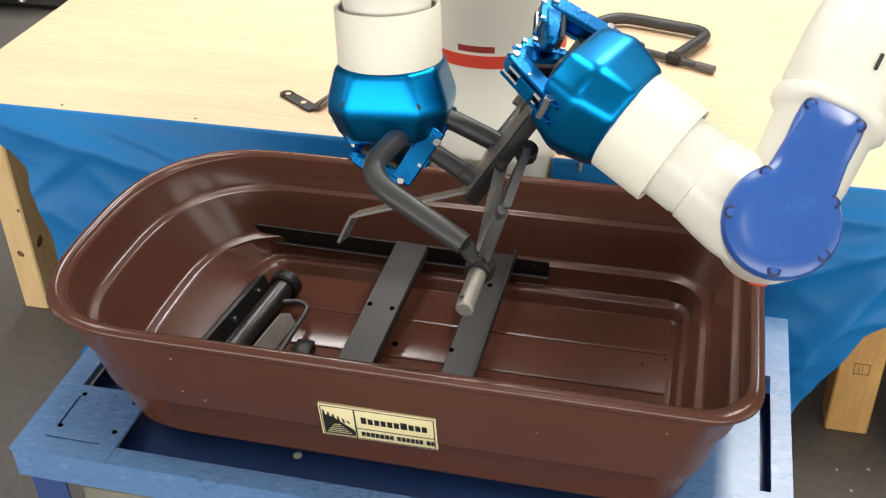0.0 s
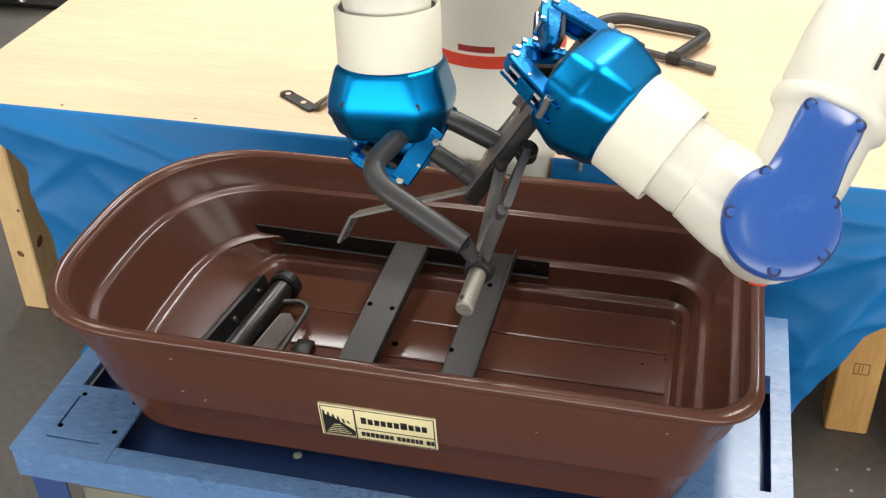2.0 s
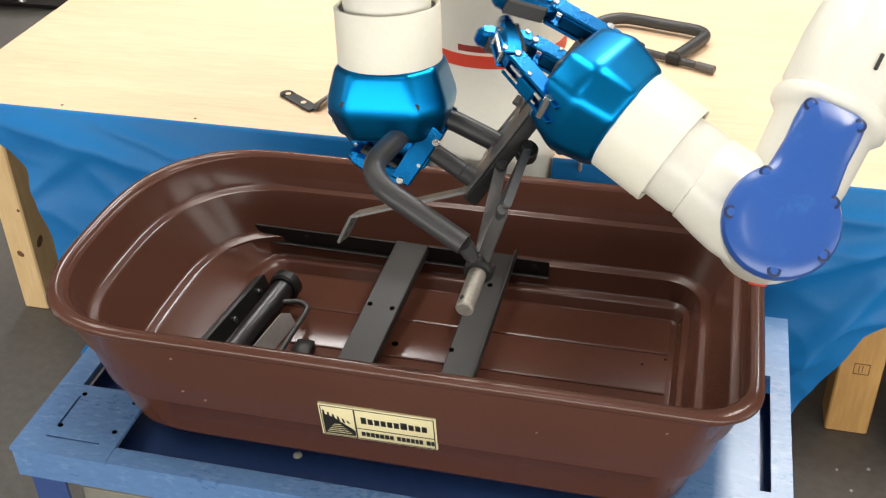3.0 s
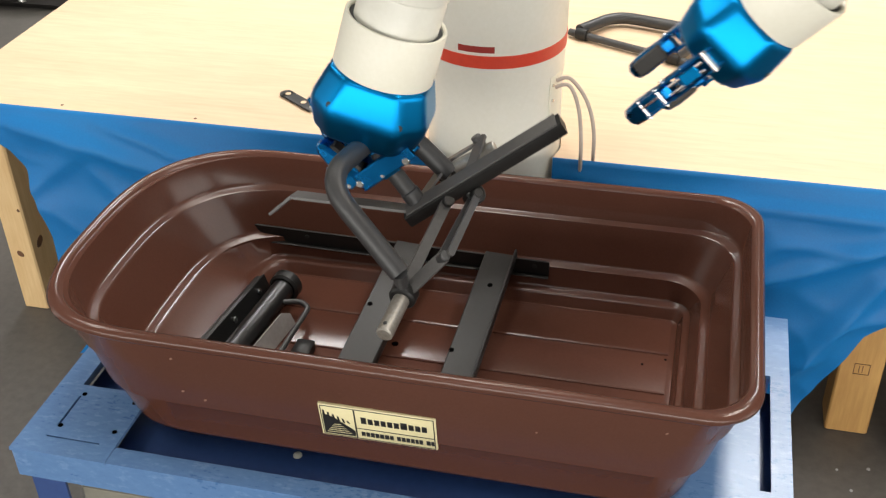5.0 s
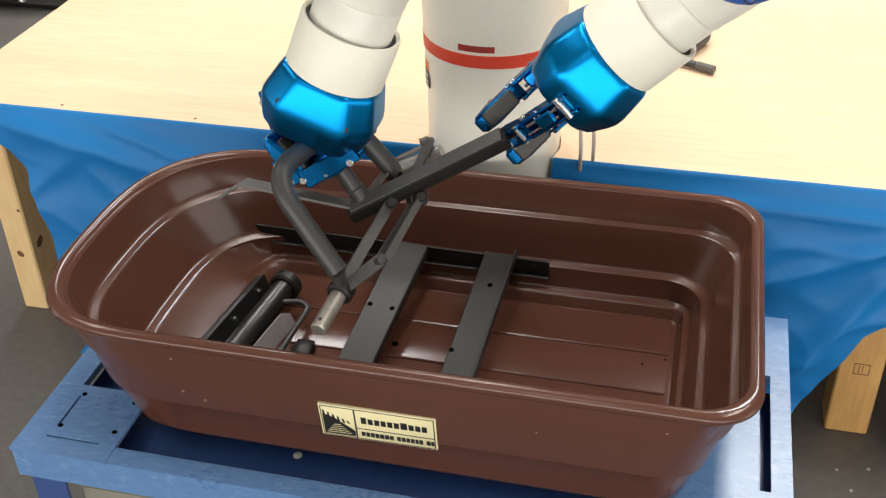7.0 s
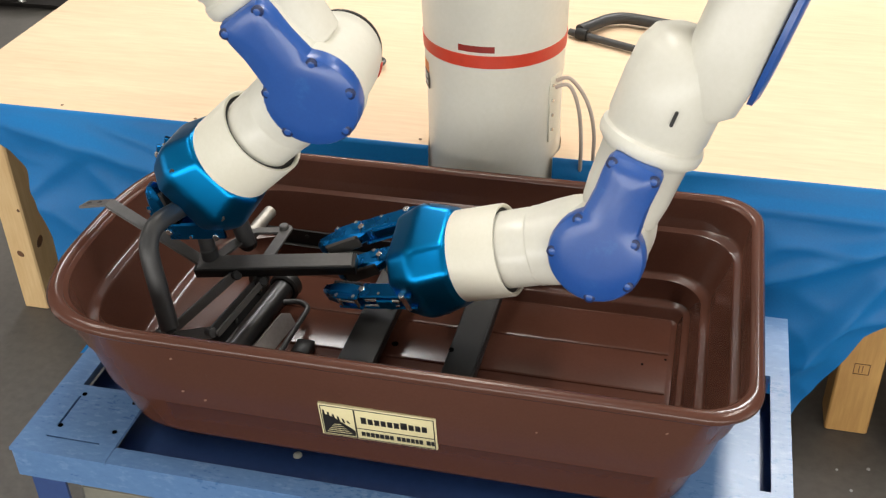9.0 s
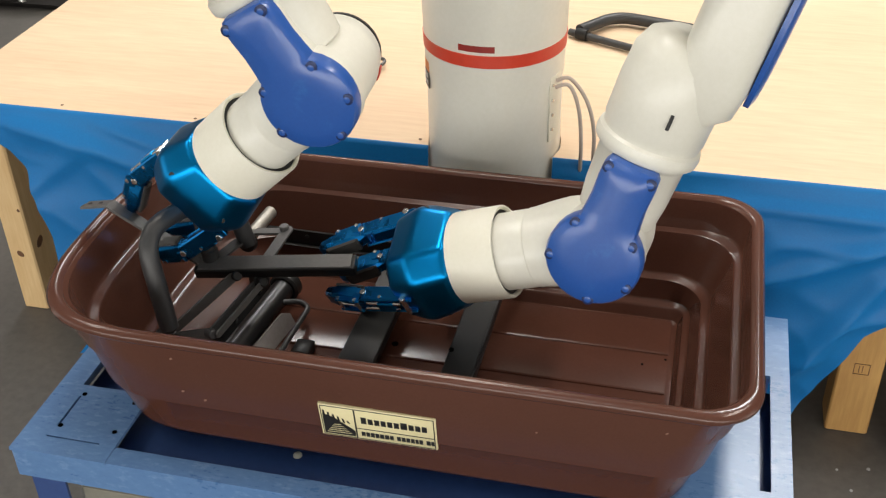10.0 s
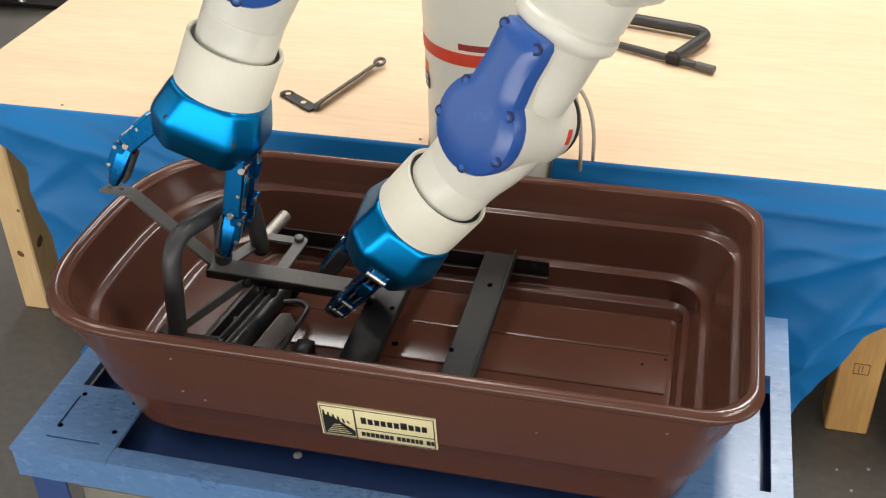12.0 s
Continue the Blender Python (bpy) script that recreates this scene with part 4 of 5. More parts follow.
def bracket_pile():
    zf = RIM - 0.215
    a = thing("channel_bracket", "black folded steel channel bracket with bolt holes", "bracket", pose(-0.745, 1.415, zf, 0, -18, -7.5))
    bm = bmesh.new()
    box(bm, -0.004, 0.0, -0.16, 0.125, 0.0, 0.040, 0.001)
    part("web", bm, M_BLACK, a)
    bm = bmesh.new()
    box(bm, 0.0005, 0.032, -0.16, 0.125, 0.0, 0.004, 0.001)
    part("flange", bm, M_BLACK, a)
    bm = bmesh.new()
    box(bm, -0.016, -0.0045, -0.16, 0.118, 0.036, 0.040, 0.001)
    part("flange", bm, M_BLACKBAR, a)
    for y in (-0.09, 0.0, 0.09):
        bm = bmesh.new()
        bolt_disc(bm, (0.001, y, 0.022), (1, 0, 0), 0.006, 0.003)
        part("bolt", bm, M_STEEL, a)
    r = thing("black_roller", "glossy black steel roller lying in the tub", "roller", pose(-0.706, 1.40, zf + 0.029, 0, 0, -6))
    bm = bmesh.new()
    rod(bm, (0, -0.15, 0), (0, 0.128, 0), 0.021, 24, bevel=0.003)
    part("barrel", bm, M_GLOSS, r)
    for y in (0.112, -0.13):
        bm = bmesh.new()
        rod(bm, (0, y, 0), (0, y + 0.026, 0), 0.029, 24, bevel=0.004)
        part("end_ring", bm, M_BLACK, r)
    g = thing("grey_plate", "small grey steel plate standing among loose parts", "steel plate", pose(-0.662, 1.385, zf, 0, -24, -8))
    bm = bmesh.new()
    plate(bm, [(-0.13, 0), (0.07, 0), (0.07, 0.022), (0.05, 0.036), (-0.13, 0.036)], -0.002, 0.002, 0.0008, m=Matrix(((0, 0, 1, 0), (1, 0, 0, 0), (0, 1, 0, 0), (0, 0, 0, 1))))
    part("blade", bm, M_PALESTEEL, g)
    h = thing("hook_rod", "bent black steel hook rod lying on the tub floor", "rod", pose(-0.63, 1.40, zf + 0.008))
    bm = bmesh.new()
    sweep(bm, bent_path([(-0.055, 0.072, 0.022), (-0.018, 0.082, 0.022), (0.0, 0.072, 0.018), (-0.012, -0.06, 0.008), (-0.016, -0.14, 0.004)], 0.018, 6), 0.0052, 10)
    part("rod", bm, M_TUBE, h)
    b = thing("pivot_block", "small black pivot block with a bright bolt", "block", pose(-0.605, 1.375, zf))
    bm = bmesh.new()
    box(bm, -0.018, 0.014, -0.03, 0.018, 0, 0.020, 0.002)
    part("body", bm, M_BLACK, b)
    bm = bmesh.new()
    rod(bm, (-0.004, -0.034, 0.014), (-0.004, -0.029, 0.014), 0.007, 12)
    part("bolt", bm, M_STEEL, b)


M_GLOSS = mat("gloss_black_enamel", (0.012, 0.012, 0.013), 0.33, second=(0.008, 0.008, 0.008), scale=10, fine=150, bump=0.04)
M_PALESTEEL = mat("pale_brushed_steel", (0.36, 0.34, 0.33), 0.34, 0.2, second=(0.27, 0.25, 0.24), scale=9, fine=120, bump=0.05)
bracket_pile()


# ---- label on the tub's front wall ----
def tub_label():
    t = thing("tub_label", "cream and black printed plate fixed to the tub", "label", pose(-0.3990, 1.1412, 0.5500) @ pose(0, 0, 0, 98.5, 0, 0.6) @ Matrix.Diagonal((0.97, 0.765, 1.0, 1.0)))
    # local x along the label, y up the wall, z outwards

    def flat(nm, x0, x1, y0, y1, z0, z1, mt, parent=t, b=0.0004):
        bm = bmesh.new()
        box(bm, x0, x1, y0, y1, z0, z1, b)
        return part(nm, bm, mt, parent)
    flat("backing", -0.0930, 0.0930, -0.0470, 0.0470, -0.004, 0.0014, M_CREAM, b=0.0008)
    for x0, x1, y0, y1 in ((-0.0905, 0.0905, 0.0425, 0.0445), (-0.0905, 0.0905, -0.0445, -0.0425), (-0.0905, -0.0890, -0.042, 0.042), (0.0890, 0.0905, -0.042, 0.042), (-0.037, -0.0345, -0.042, 0.042), (-0.034, 0.0885, -0.0135, -0.0115)):
        flat("rule", x0, x1, y0, y1, 0.0015, 0.0020, M_INK)
    # furrowed field picture as plain shapes
    bm = bmesh.new()
    plate(bm, [(-0.088, -0.040), (-0.038, -0.040), (-0.038, -0.022), (-0.055, -0.004), (-0.070, 0.012), (-0.088, 0.020)], 0.0015, 0.0019, 0.0002)
    part("picture_ground", bm, M_INK, t)
    for i in range(6):
        bm = bmesh.new()
        x = -0.086 + i * 0.0075
        plate(bm, [(x, 0.0), (x + 0.0035, -0.002), (x + 0.0015, 0.030 - i * 0.005), (x - 0.001, 0.031 - i * 0.005)], 0.0015, 0.0022, 0.0002)
        part("picture_stripe", bm, M_INK, t)
    for i in range(5):
        bm = bmesh.new()
        y = -0.034 + 0.006 * i
        prism(bm, (-0.084 + i * 0.003, y, 0.0021), (-0.044 - i * 0.004, y + 0.002, 0.0021), 0.0014, 0.0004)
        part("furrow", bm, M_CREAM, t)
    # unreadable trade lettering as plain bars
    ws = (0.0085, 0.008, 0.008, 0.008, 0.008, 0.008, 0.0105, 0.008, 0.008, 0.008)
    x = -0.026
    for i, w in enumerate(ws):
        hh = 0.0195 if i in (0, 6) else 0.0165
        flat("letter_bar", x, x + w, 0.004, 0.004 + hh, 0.0015, 0.0021, M_INK)
        x += w + 0.0024
    x = -0.028
    for i, w in enumerate((0.0065, 0.006, 0.0065, 0.006, 0.0065, 0.007, 0.006, 0.0, 0.006, 0.0065, 0.006, 0.006, 0.005, 0.006, 0.0, 0.0065, 0.005)):
        if w:
            flat("letter_bar", x, x + w, -0.0345, -0.0215, 0.0015, 0.0021, M_INK)
        x += (w or 0.003) + 0.0012
    return t


tub_label()


# ---- things on the plywood ----
def strap_bracket():
    t = thing("strap_bracket", "bent dark steel strap bracket lying on plywood", "bracket", pose(-0.775, 1.945, TABLE))
    V = Vector
    bm = bmesh.new()
    a, b = V((-0.068, 0.036, 0.004)), V((0.014, -0.022, 0.004))
    prism(bm, a, b, 0.030, 0.004)
    part("foot", bm, M_BLACKBAR, t)
    for c in (a, ):
        bm = bmesh.new()
        lathe(bm, [(0.015, -0.002), (0.015, 0.0018), (0.0135, 0.002)], 18)
        part("rounded_end", bm, M_BLACKBAR, t, m=Matrix.Translation(c))
    for k in (0.06, 0.62):
        bm = bmesh.new()
        c = a.lerp(b, k)
        lathe(bm, [(0.0062, 0.0), (0.0062, 0.0032), (0.005, 0.0034)], 14)
        part("bolt_hole", bm, M_PLY, t, m=Matrix.Translation(c))
    bm = bmesh.new()
    w = 0.012
    flat = [(-w, -0.0018), (w, -0.0018), (w, 0.0018), (-w, 0.0018)]
    sweep(bm, bent_path([b, b + V((0.006, 0.010, 0.010)), V((0.083, 0.198, 0.014))], 0.01, 3), 0, section=flat, up=V((-0.25, 0.12, 0.95)))
    part("arm", bm, M_GREYBAR, t, "satin grey steel arm", smooth=25)
    bm = bmesh.new()
    pts = [V((0.089 + 0.0105 * math.cos(q), 0.209 + 0.0135 * math.sin(q), 0.0145 + 0.002 * math.sin(q))) for q in [2 * math.pi * i / 18 for i in range(19)]]
    sweep(bm, pts, 0.0042, 8)
    part("eye", bm, M_GREYBAR, t)
    return t


strap_bracket()


def u_handle():
    t = thing("u_handle", "dark grey steel tube handle frame lying on plywood", "handle", pose(-0.116, 2.386, TABLE))
    V = Vector
    bm = bmesh.new()
    sweep(bm, bent_path([(-0.155, 0.016, 0.020), (-0.080, 0.118, 0.020), (0.145, 0.055, 0.020), (0.070, -0.098, 0.020)], 0.05, 8), 0.0135, 16)
    part("bent_tube", bm, M_TUBE, t, "dark grey bent steel tube")
    bm = bmesh.new()
    rod(bm, (-0.180, 0.022, 0.012), (0.150, -0.126, 0.012), 0.0085, 14, bevel=0.001)
    part("axle_rod", bm, M_TUBE, t)
    bm = bmesh.new()
    rod(bm, (0.120, -0.1125, 0.012), (0.158, -0.1295, 0.012), 0.0095, 14, bevel=0.001)
    part("bare_end", bm, M_GREYBAR, t)
    for x, y in ((0.068, -0.090), (-0.148, 0.008)):
        bm = bmesh.new()
        rod(bm, (x - 0.014, y + 0.006, 0.014), (x + 0.014, y - 0.006, 0.014), 0.0140, 14, bevel=0.002)
        part("clamp", bm, M_BLACK, t)
    return t


u_handle()


# ---- far corner of the floor ----
def dark_bundle():
    t = thing("equipment_case", "black scuffed equipment lying on the workshop floor", "equipment", pose(-2.78, 3.88, 0))
    bm = bmesh.new()
    box(bm, -0.35, 0.30, -0.10, 0.25, 0, 0.10, 0.03)
    part("base", bm, M_LEATHER, t)
    bm = bmesh.new()
    rod(bm, (-0.10, -0.10, 0.085), (0.34, -0.02, 0.11), 0.06, 18, bevel=0.015)
    part("roll", bm, M_LEATHER, t)
    bm = bmesh.new()
    loft(bm, [circle((-0.40, -0.12, 0.0), (0, 0, 1), 0.19, 22, 0.14), circle((-0.40, -0.12, 0.06), (0, 0, 1), 0.20, 22, 0.15), circle((-0.38, -0.10, 0.12), (0, 0, 1), 0.13, 22, 0.10)])
    part("cover", bm, M_LEATHER, t)
    bm = bmesh.new()
    rod(bm, (0.08, -0.145, 0.06), (0.08, -0.135, 0.14), 0.018, 12)
    part("buckle", bm, M_STEEL, t)
    c = thing("pale_cabinet", "pale grey cabinet standing on the workshop floor", "cabinet", pose(-2.22, 4.05, 0))
    bm = bmesh.new()
    box(bm, -0.25, 0.35, -0.2, 0.3, 0, 0.5, 0.01)
    part("body", bm, M_PALEGREY, c)
    bm = bmesh.new()
    box(bm, -0.24, 0.34, -0.215, -0.203, 0.02, 0.48, 0.004)
    part("door", bm, M_PALEGREY, c)
    s = thing("sack", "cream woven sack lying on the floor", "sack", pose(0.605, 1.95, 0))
    bm = bmesh.new()
    rings = []
    for z, k in ((0.0, 0.92), (0.03, 1.0), (0.08, 1.02), (0.13, 0.95), (0.17, 0.75), (0.185, 0.4)):
        rings.append([Vector((0.100 * k * (1 + 0.10 * noise.noise((math.cos(a) * 2, math.sin(a) * 2, z * 14))) * math.cos(a), 0.22 * k * (1 + 0.10 * noise.noise((math.cos(a) * 2 + 5, math.sin(a) * 2, z * 14))) * math.sin(a), z)) for a in [2 * math.pi * i / 40 for i in range(40)]])
    loft(bm, rings)
    part("body", bm, M_SACK, s)


dark_bundle()
# scraps on the floor
for x, y, r in ((0.449, 1.79, 0.004), (0.385, 1.775, 0.003), (0.41, 1.72, 0.0035)):
    bm = bmesh.new()
    lathe(bm, [(r, 0), (r * 0.9, r * 0.5), (r * 0.3, r * 0.6)], 8)
    tagged(part("paper_scrap", bm, M_PALEGREY, m=pose(x, y, 0)), "tiny pale scrap on the concrete floor", "scrap", "scraps on the floor")


# ---- fitted poses ----
LEFT_FOREARM = [
    (0.0, turned(-0.4378, 1.4206, 1.2694, 0.6440, 0.3975, -0.4075, -0.5111)),
    (2.3, turned(-0.4378, 1.4206, 1.2694, 0.6440, 0.3975, -0.4075, -0.5111)),
    (3.0, turned(-0.4378, 1.4206, 1.2694, 0.6440, 0.3975, -0.4075, -0.5111)),
    (4.8, turned(-0.4742, 1.3890, 1.2855, 0.6631, 0.3713, -0.4157, -0.4996)),
    (5.0, turned(-0.3738, 1.4204, 1.2378, 0.6573, 0.3721, -0.3339, -0.5639)),
    (5.2, turned(-0.3754, 1.4049, 1.2398, 0.6584, 0.3682, -0.3262, -0.5697)),
    (5.5, turned(-0.4221, 1.4372, 1.2174, 0.6631, 0.3602, -0.3203, -0.5727)),
    (6.6, turned(-0.4296, 1.4269, 1.2202, 0.6660, 0.3571, -0.3213, -0.5707)),
    (7.0, turned(-0.4296, 1.4269, 1.2202, 0.6660, 0.3571, -0.3213, -0.5707)),
    (7.2, turned(-0.4653, 1.4191, 1.2103, 0.6854, 0.3371, -0.3320, -0.5535)),
    (8.8, turned(-0.5222, 1.4130, 1.0081, 0.6727, 0.2994, -0.2351, -0.6345)),
    (9.15, turned(-0.5313, 1.4034, 0.9886, 0.6779, 0.2124, -0.1707, -0.6828)),
    (10.4, turned(-0.5313, 1.4034, 0.9886, 0.6779, 0.2124, -0.1707, -0.6828)),
    (10.8, turned(-0.5384, 1.4061, 1.0130, 0.6624, 0.2620, -0.2572, -0.6530)),
    (11.2, turned(-0.6155, 1.4406, 1.1676, 0.6667, 0.3041, -0.3475, -0.5850)),
    (12.0, turned(-0.6165, 1.4365, 1.1745, 0.6619, 0.3100, -0.3459, -0.5884)),
]
LEFT_WRIST = [
    (0.0, turned(-0.4378, 1.4206, 1.2694, 0.0291, 0.7562, -0.6515, 0.0532)),
    (2.3, turned(-0.4378, 1.4206, 1.2694, 0.0291, 0.7562, -0.6515, 0.0532)),
    (3.0, turned(-0.4378, 1.4206, 1.2694, 0.0291, 0.7562, -0.6515, 0.0532)),
    (4.8, turned(-0.4742, 1.3890, 1.2855, 0.0735, 0.7564, -0.6475, 0.0562)),
    (5.0, turned(-0.3738, 1.4204, 1.2378, 0.1170, 0.7462, -0.6493, -0.0889)),
    (5.2, turned(-0.3754, 1.4049, 1.2398, 0.1274, 0.7435, -0.6481, -0.1043)),
    (5.5, turned(-0.4221, 1.4372, 1.2174, 0.1451, 0.7405, -0.6454, -0.1182)),
    (6.6, turned(-0.4296, 1.4269, 1.2202, 0.1506, 0.7405, -0.6444, -0.1173)),
    (7.0, turned(-0.4296, 1.4269, 1.2202, 0.1506, 0.7405, -0.6444, -0.1173)),
    (7.2, turned(-0.4653, 1.4191, 1.2103, 0.1848, 0.7411, -0.6371, -0.1035)),
    (8.8, turned(-0.5222, 1.4130, 1.0081, 0.2734, 0.6837, -0.6110, -0.2908)),
    (9.15, turned(-0.5313, 1.4034, 0.9886, 0.2630, 0.6599, -0.6374, -0.2984)),
    (10.4, turned(-0.5313, 1.4034, 0.9886, 0.2630, 0.6599, -0.6374, -0.2984)),
    (10.8, turned(-0.5384, 1.4061, 1.0130, 0.2773, 0.6561, -0.6461, -0.2741)),
    (11.2, turned(-0.6155, 1.4406, 1.1676, 0.1806, 0.7102, -0.6737, -0.0957)),
    (12.0, turned(-0.6165, 1.4365, 1.1745, 0.1707, 0.7106, -0.6756, -0.0968)),
]
LEFT_GRIPPER = [
    (0.0, turned(-0.4378, 1.4206, 1.2694, 0.0582, 0.9954, 0.0743, 0.0170)),
    (2.3, turned(-0.4378, 1.4206, 1.2694, 0.0582, 0.9954, 0.0743, 0.0170)),
    (3.0, turned(-0.4378, 1.4206, 1.2694, 0.0582, 0.9954, 0.0743, 0.0170)),
    (4.8, turned(-0.4742, 1.3890, 1.2855, 0.0919, 0.9935, 0.0661, -0.0112)),
    (5.0, turned(-0.3738, 1.4204, 1.2378, 0.0175, 0.9855, 0.0847, -0.1458)),
    (5.2, turned(-0.3754, 1.4049, 1.2398, 0.0125, 0.9822, 0.0903, -0.1642)),
    (5.5, turned(-0.4221, 1.4372, 1.2174, 0.0162, 0.9789, 0.0823, -0.1865)),
    (6.6, turned(-0.4296, 1.4269, 1.2202, 0.0206, 0.9781, 0.0830, -0.1898)),
    (7.0, turned(-0.4296, 1.4269, 1.2202, 0.0206, 0.9781, 0.0830, -0.1898)),
    (7.2, turned(-0.4653, 1.4191, 1.2103, 0.0589, 0.9751, 0.0664, -0.2034)),
    (8.8, turned(-0.5222, 1.4130, 1.0081, -0.0182, 0.9146, 0.0650, -0.3987)),
    (9.15, turned(-0.5313, 1.4034, 0.9886, -0.0440, 0.9155, 0.0597, -0.3953)),
    (10.4, turned(-0.5313, 1.4034, 0.9886, -0.0440, 0.9155, 0.0597, -0.3953)),
    (10.8, turned(-0.5384, 1.4061, 1.0130, -0.0221, 0.9185, 0.0647, -0.3893)),
    (11.2, turned(-0.6155, 1.4406, 1.1676, 0.0477, 0.9750, 0.0871, -0.1988)),
    (12.0, turned(-0.6165, 1.4365, 1.1745, 0.0404, 0.9768, 0.0860, -0.1920)),
]
RIGHT_FOREARM = [
    (0.0, turned(0.1222, 1.2687, 0.8867, 0.6289, -0.3639, -0.1276, -0.6751)),
    (2.3, turned(0.1222, 1.2687, 0.8867, 0.6289, -0.3639, -0.1276, -0.6751)),
    (3.0, turned(0.1222, 1.2687, 0.8867, 0.6289, -0.3639, -0.1276, -0.6751)),
    (4.8, turned(0.3566, 1.4913, 1.0567, 0.6265, -0.1560, 0.0762, -0.7598)),
    (5.0, turned(0.2535, 1.5600, 1.2480, 0.5970, -0.0368, -0.0290, -0.8009)),
    (5.2, turned(0.2267, 1.5465, 1.2472, 0.6043, -0.0461, -0.0339, -0.7947)),
    (5.5, turned(0.0927, 1.4897, 1.2140, 0.6251, -0.0737, -0.0480, -0.7756)),
    (6.6, turned(0.0627, 1.4770, 1.2044, 0.6304, -0.0807, -0.0518, -0.7703)),
    (7.0, turned(0.0627, 1.4770, 1.2044, 0.6304, -0.0807, -0.0518, -0.7703)),
    (7.2, turned(0.0031, 1.4596, 1.1945, 0.6394, -0.0936, -0.0575, -0.7610)),
    (8.8, turned(-0.0919, 1.4157, 0.7687, 0.6401, -0.1860, 0.0173, -0.7452)),
    (9.15, turned(-0.1042, 1.4191, 0.7479, 0.6474, -0.1500, 0.0523, -0.7454)),
    (10.4, turned(-0.1042, 1.4191, 0.7479, 0.6474, -0.1500, 0.0523, -0.7454)),
    (10.8, turned(-0.1223, 1.4321, 0.7619, 0.6467, -0.1978, 0.0331, -0.7359)),
    (11.0, turned(-0.1851, 1.4348, 0.8416, 0.5797, -0.2103, 0.0439, -0.7860)),
    (11.2, turned(-0.2480, 1.4375, 0.9213, 0.5084, -0.2212, 0.0544, -0.8304)),
    (12.0, turned(-0.2527, 1.4133, 0.9350, 0.4710, -0.2181, 0.0577, -0.8528)),
]
RIGHT_WRIST = [
    (0.0, turned(0.1222, 1.2687, 0.8867, 0.7184, 0.1085, -0.5212, -0.4477)),
    (2.3, turned(0.1222, 1.2687, 0.8867, 0.7184, 0.1085, -0.5212, -0.4477)),
    (3.0, turned(0.1222, 1.2687, 0.8867, 0.7184, 0.1085, -0.5212, -0.4477)),
    (4.8, turned(0.3566, 1.4913, 1.0567, 0.4444, 0.4683, -0.6236, -0.4408)),
    (5.0, turned(0.2535, 1.5600, 1.2480, 0.2517, 0.5426, -0.7564, -0.2646)),
    (5.2, turned(0.2267, 1.5465, 1.2472, 0.2635, 0.5458, -0.7522, -0.2586)),
    (5.5, turned(0.0927, 1.4897, 1.2140, 0.2990, 0.5539, -0.7386, -0.2413)),
    (6.6, turned(0.0627, 1.4770, 1.2044, 0.3079, 0.5560, -0.7350, -0.2364)),
    (7.0, turned(0.0627, 1.4770, 1.2044, 0.3079, 0.5560, -0.7350, -0.2364)),
    (7.2, turned(0.0031, 1.4596, 1.1945, 0.3246, 0.5588, -0.7278, -0.2296)),
    (8.8, turned(-0.0919, 1.4157, 0.7687, 0.4663, 0.4763, -0.6487, -0.3672)),
    (9.15, turned(-0.1042, 1.4191, 0.7479, 0.4301, 0.5066, -0.6384, -0.3883)),
    (10.4, turned(-0.1042, 1.4191, 0.7479, 0.4301, 0.5066, -0.6384, -0.3883)),
    (10.8, turned(-0.1223, 1.4321, 0.7619, 0.4613, 0.4945, -0.6469, -0.3524)),
    (11.0, turned(-0.1851, 1.4348, 0.8416, 0.3823, 0.4872, -0.7378, -0.2684)),
    (11.2, turned(-0.2480, 1.4375, 0.9213, 0.2951, 0.4694, -0.8128, -0.1786)),
    (12.0, turned(-0.2527, 1.4133, 0.9350, 0.2812, 0.4363, -0.8366, -0.1751)),
]
RIGHT_GRIPPER = [
    (0.0, turned(0.1222, 1.2687, 0.8867, 0.8083, -0.3237, -0.4226, 0.2515)),
    (2.3, turned(0.1222, 1.2687, 0.8867, 0.8083, -0.3237, -0.4226, 0.2515)),
    (3.0, turned(0.1222, 1.2687, 0.8867, 0.8083, -0.3237, -0.4226, 0.2515)),
    (4.8, turned(0.3566, 1.4913, 1.0567, 0.5423, -0.4782, -0.6161, 0.3126)),
    (5.0, turned(0.2535, 1.5600, 1.2480, 0.3052, -0.6478, -0.6686, 0.2006)),
    (5.2, turned(0.2267, 1.5465, 1.2472, 0.3021, -0.6406, -0.6733, 0.2122)),
    (5.5, turned(0.0927, 1.4897, 1.2140, 0.2955, -0.6151, -0.6885, 0.2456)),
    (6.6, turned(0.0627, 1.4770, 1.2044, 0.3019, -0.5844, -0.7126, 0.2440)),
    (7.0, turned(0.0627, 1.4770, 1.2044, 0.3019, -0.5844, -0.7126, 0.2440)),
    (7.2, turned(0.0031, 1.4596, 1.1945, 0.3208, -0.5126, -0.7610, 0.2349)),
    (8.8, turned(-0.0919, 1.4157, 0.7687, 0.5604, -0.2908, -0.7504, 0.1957)),
    (9.15, turned(-0.1042, 1.4191, 0.7479, 0.5578, -0.2702, -0.7689, 0.1570)),
    (10.4, turned(-0.1042, 1.4191, 0.7479, 0.5578, -0.2702, -0.7689, 0.1570)),
    (10.8, turned(-0.1223, 1.4321, 0.7619, 0.5454, -0.2786, -0.7651, 0.1988)),
    (11.0, turned(-0.1851, 1.4348, 0.8416, 0.4186, -0.4416, -0.7656, 0.2087)),
    (11.2, turned(-0.2480, 1.4375, 0.9213, 0.2739, -0.5858, -0.7334, 0.2097)),
    (12.0, turned(-0.2527, 1.4133, 0.9350, 0.2570, -0.6492, -0.6847, 0.2089)),
]
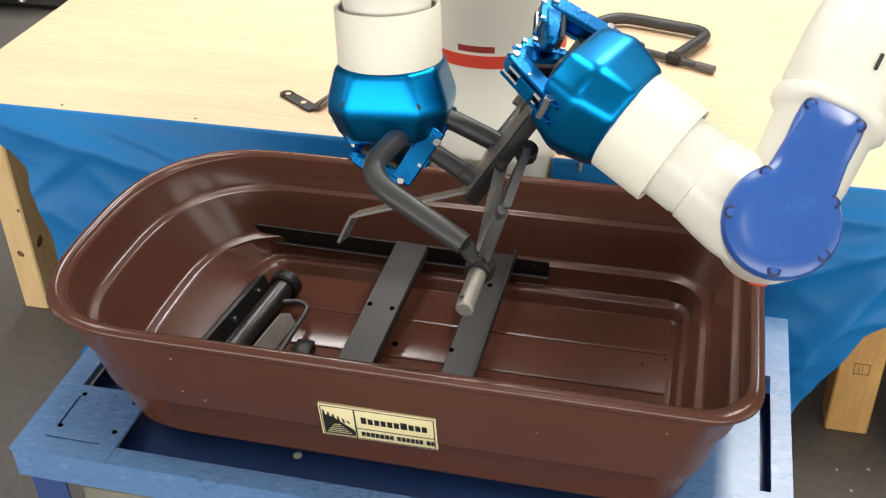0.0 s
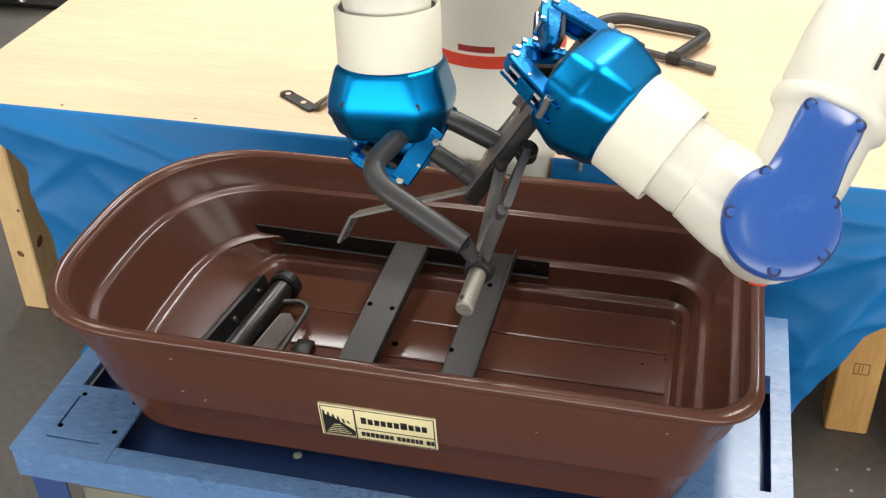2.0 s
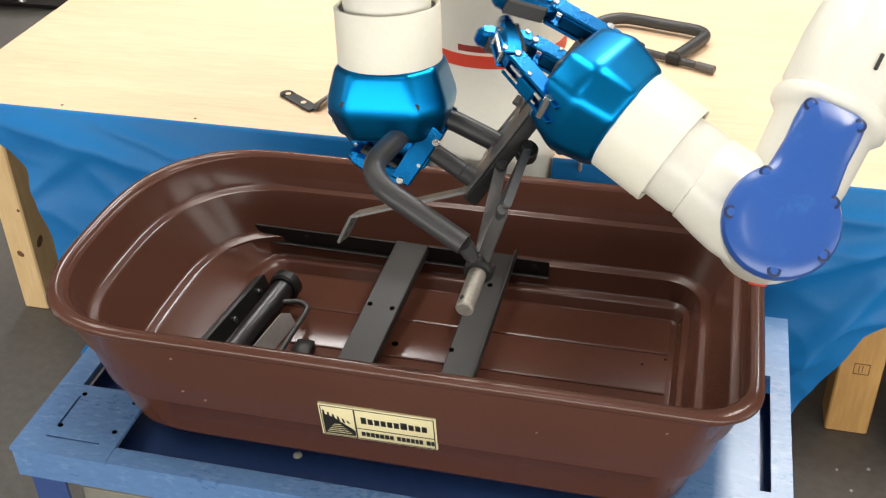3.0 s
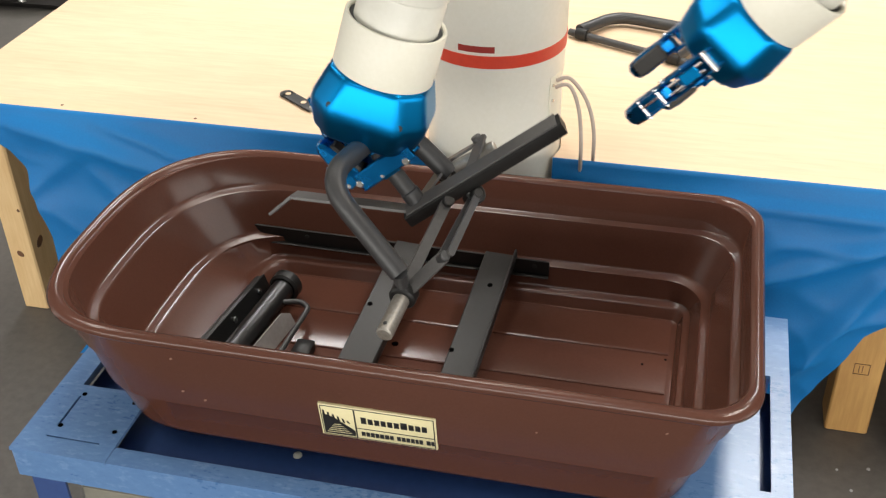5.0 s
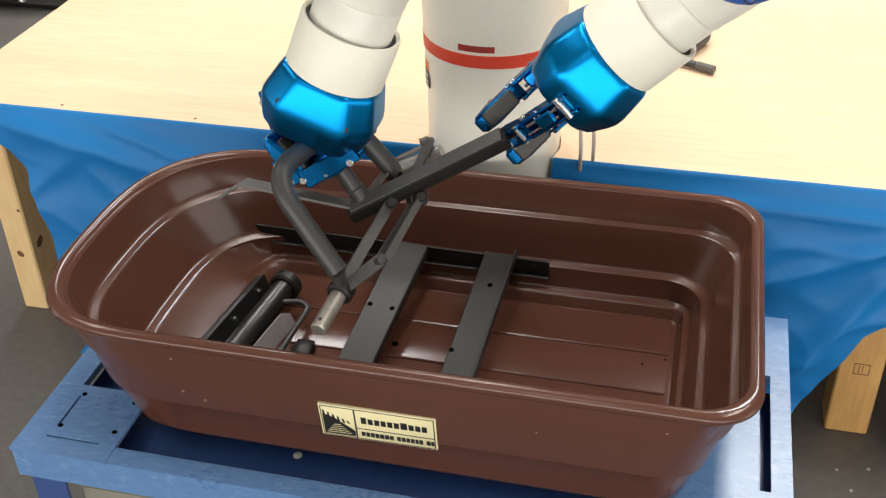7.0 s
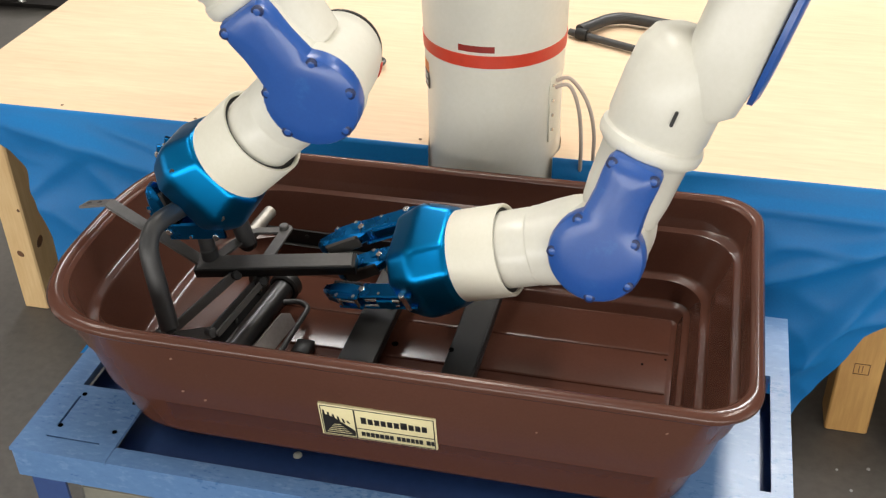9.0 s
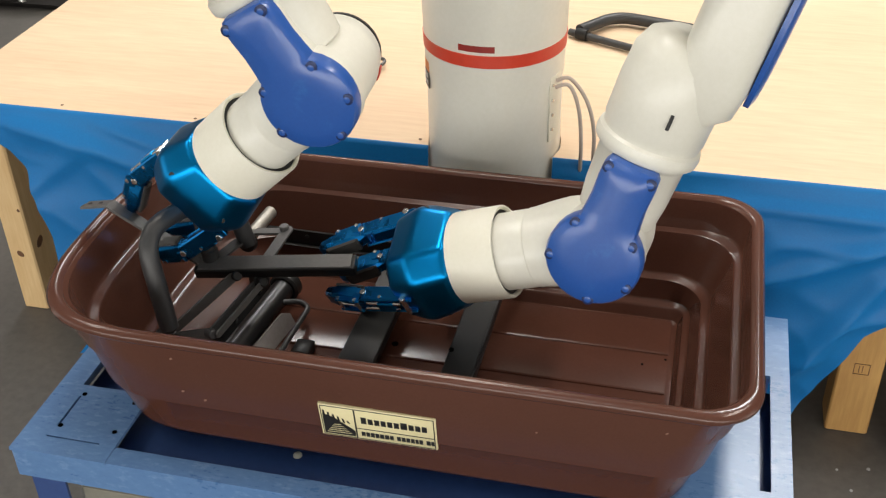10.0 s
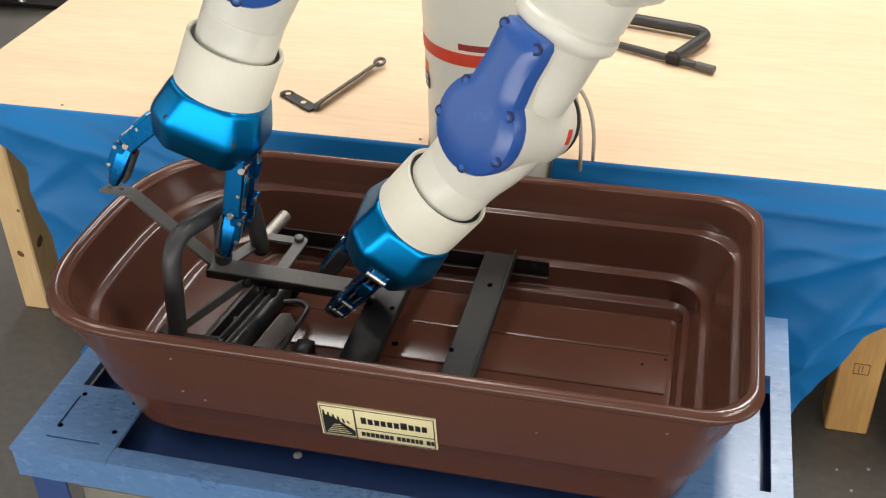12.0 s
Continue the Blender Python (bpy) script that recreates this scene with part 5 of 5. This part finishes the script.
ASSEMBLY_PATH = [
    (0.0, turned(-0.3031, 1.3184, 0.8867, 0.9711, -0.0519, -0.2329, 0.0084)),
    (2.3, turned(-0.3031, 1.3184, 0.8867, 0.9711, -0.0519, -0.2329, 0.0084)),
    (3.0, turned(-0.3031, 1.3184, 0.8867, 0.9711, -0.0519, -0.2329, 0.0084)),
    (4.8, turned(-0.3904, 1.3152, 0.8741, 0.9831, -0.0369, -0.1790, -0.0055)),
    (5.0, turned(-0.3947, 1.3485, 0.8204, 0.9987, -0.0200, -0.0458, 0.0110)),
    (5.2, turned(-0.4137, 1.3479, 0.8170, 0.9995, -0.0131, -0.0240, 0.0149)),
    (5.5, turned(-0.4801, 1.3843, 0.7964, 1.0000, 0.0045, -0.0030, -0.0016)),
    (6.6, turned(-0.4900, 1.3700, 0.8000, 1.0000, 0.0000, 0.0000, 0.0000)),
    (7.0, turned(-0.4900, 1.3700, 0.8000, 1.0000, 0.0000, 0.0000, 0.0000)),
    (7.2, turned(-0.5391, 1.3598, 0.7844, 0.9994, -0.0309, 0.0004, -0.0121)),
    (8.8, turned(-0.7621, 1.3713, 0.6568, 0.9739, -0.0137, 0.2267, -0.0039)),
    (9.15, turned(-0.7712, 1.3844, 0.6349, 0.9740, 0.0111, 0.2257, -0.0138)),
    (10.4, turned(-0.7712, 1.3844, 0.6349, 0.9740, 0.0111, 0.2257, -0.0138)),
    (11.2, turned(-0.7659, 1.3832, 0.6322, 0.9515, 0.0403, 0.3051, -0.0063)),
    (12.0, turned(-0.7469, 1.3854, 0.6319, 0.9437, 0.0388, 0.3282, -0.0154)),
]


def rolled(rows, turns):
    """The rows with each pose turned about its own axis by degrees kept per time."""
    return [(t, m @ pose(0, 0, 0, 0, 0, lerp_rows(turns, t)[0])) for t, m in rows]


LEFT_GRIPPER = rolled(LEFT_GRIPPER, [(0.0, 5), (7.2, 8), (8.8, 8), (12.0, 5)])
RIGHT_GRIPPER = rolled(RIGHT_GRIPPER, [(0.0, 33), (3.0, 33), (4.8, 30), (5.0, 13), (7.2, 13), (8.8, 38), (10.4, 38), (10.8, 34), (11.2, 6), (12.0, 0)])


# ---- what moves ----
def motions():
    base = Matrix.Translation((0.3685, -1.872, 0.0))

    def carry(ob, rows):
        walk(ob, [(t, base @ m) for t, m in rows])

    carry(ARM_A[1], LEFT_FOREARM)
    carry(ARM_A[2], LEFT_WRIST)
    carry(ARM_A[3], LEFT_GRIPPER)
    carry(ARM_B[1], RIGHT_FOREARM)
    carry(ARM_B[2], RIGHT_WRIST)
    carry(ARM_B[3], RIGHT_GRIPPER)
    walk(LINKAGE, ASSEMBLY_PATH)
    still = Matrix.Translation(AXLE_AT)
    swung = still @ pose(0, 0, 0, 0, 0, 76)
    walk(AXLE, [(0.0, still), (7.2, still), (8.8, swung), (12.0, swung)])
    far_swung = Matrix.Translation(FAR_AXLE_AT)
    far_still = far_swung @ pose(0, 0, 0, 0, 0, -72) @ pose(0, 0, 0, 14, 0, 0)
    walk(FAR_AXLE, [(0.0, far_still), (7.2, far_still), (8.8, far_swung), (12.0, far_swung)])
    closed, opened = (36, 84, 34, 80), (-30, 26, -12, 4)
    finger_rows(ARM_A[4], [(0.0, 30, 60, 34, 80), (0.3, *closed), (9.4, *closed), (9.8, 15, 40, 18, 44), (10.4, *opened), (12.0, *opened)])
    finger_rows(ARM_B[4], [(0.0, 14, 112, 12, 108), (2.3, 14, 112, 12, 108), (2.8, 14, 62, 12, 60), (3.0, 16, 28, 14, 24), (3.2, -4, 8, -6, 6), (4.8, -2, 2, -2, 2), (5.6, 6, 8, 6, 6), (6.5, 18, 10, 18, 8), (7.2, 18, 10, 18, 8), (8.8, 9, 4, 10, 4),
                          (9.8, 9, 4, 10, 4), (10.6, 10, 8, 8, 6), (11.4, 8, 6, 6, 4), (12.0, 8, 6, 6, 4)])


motions()
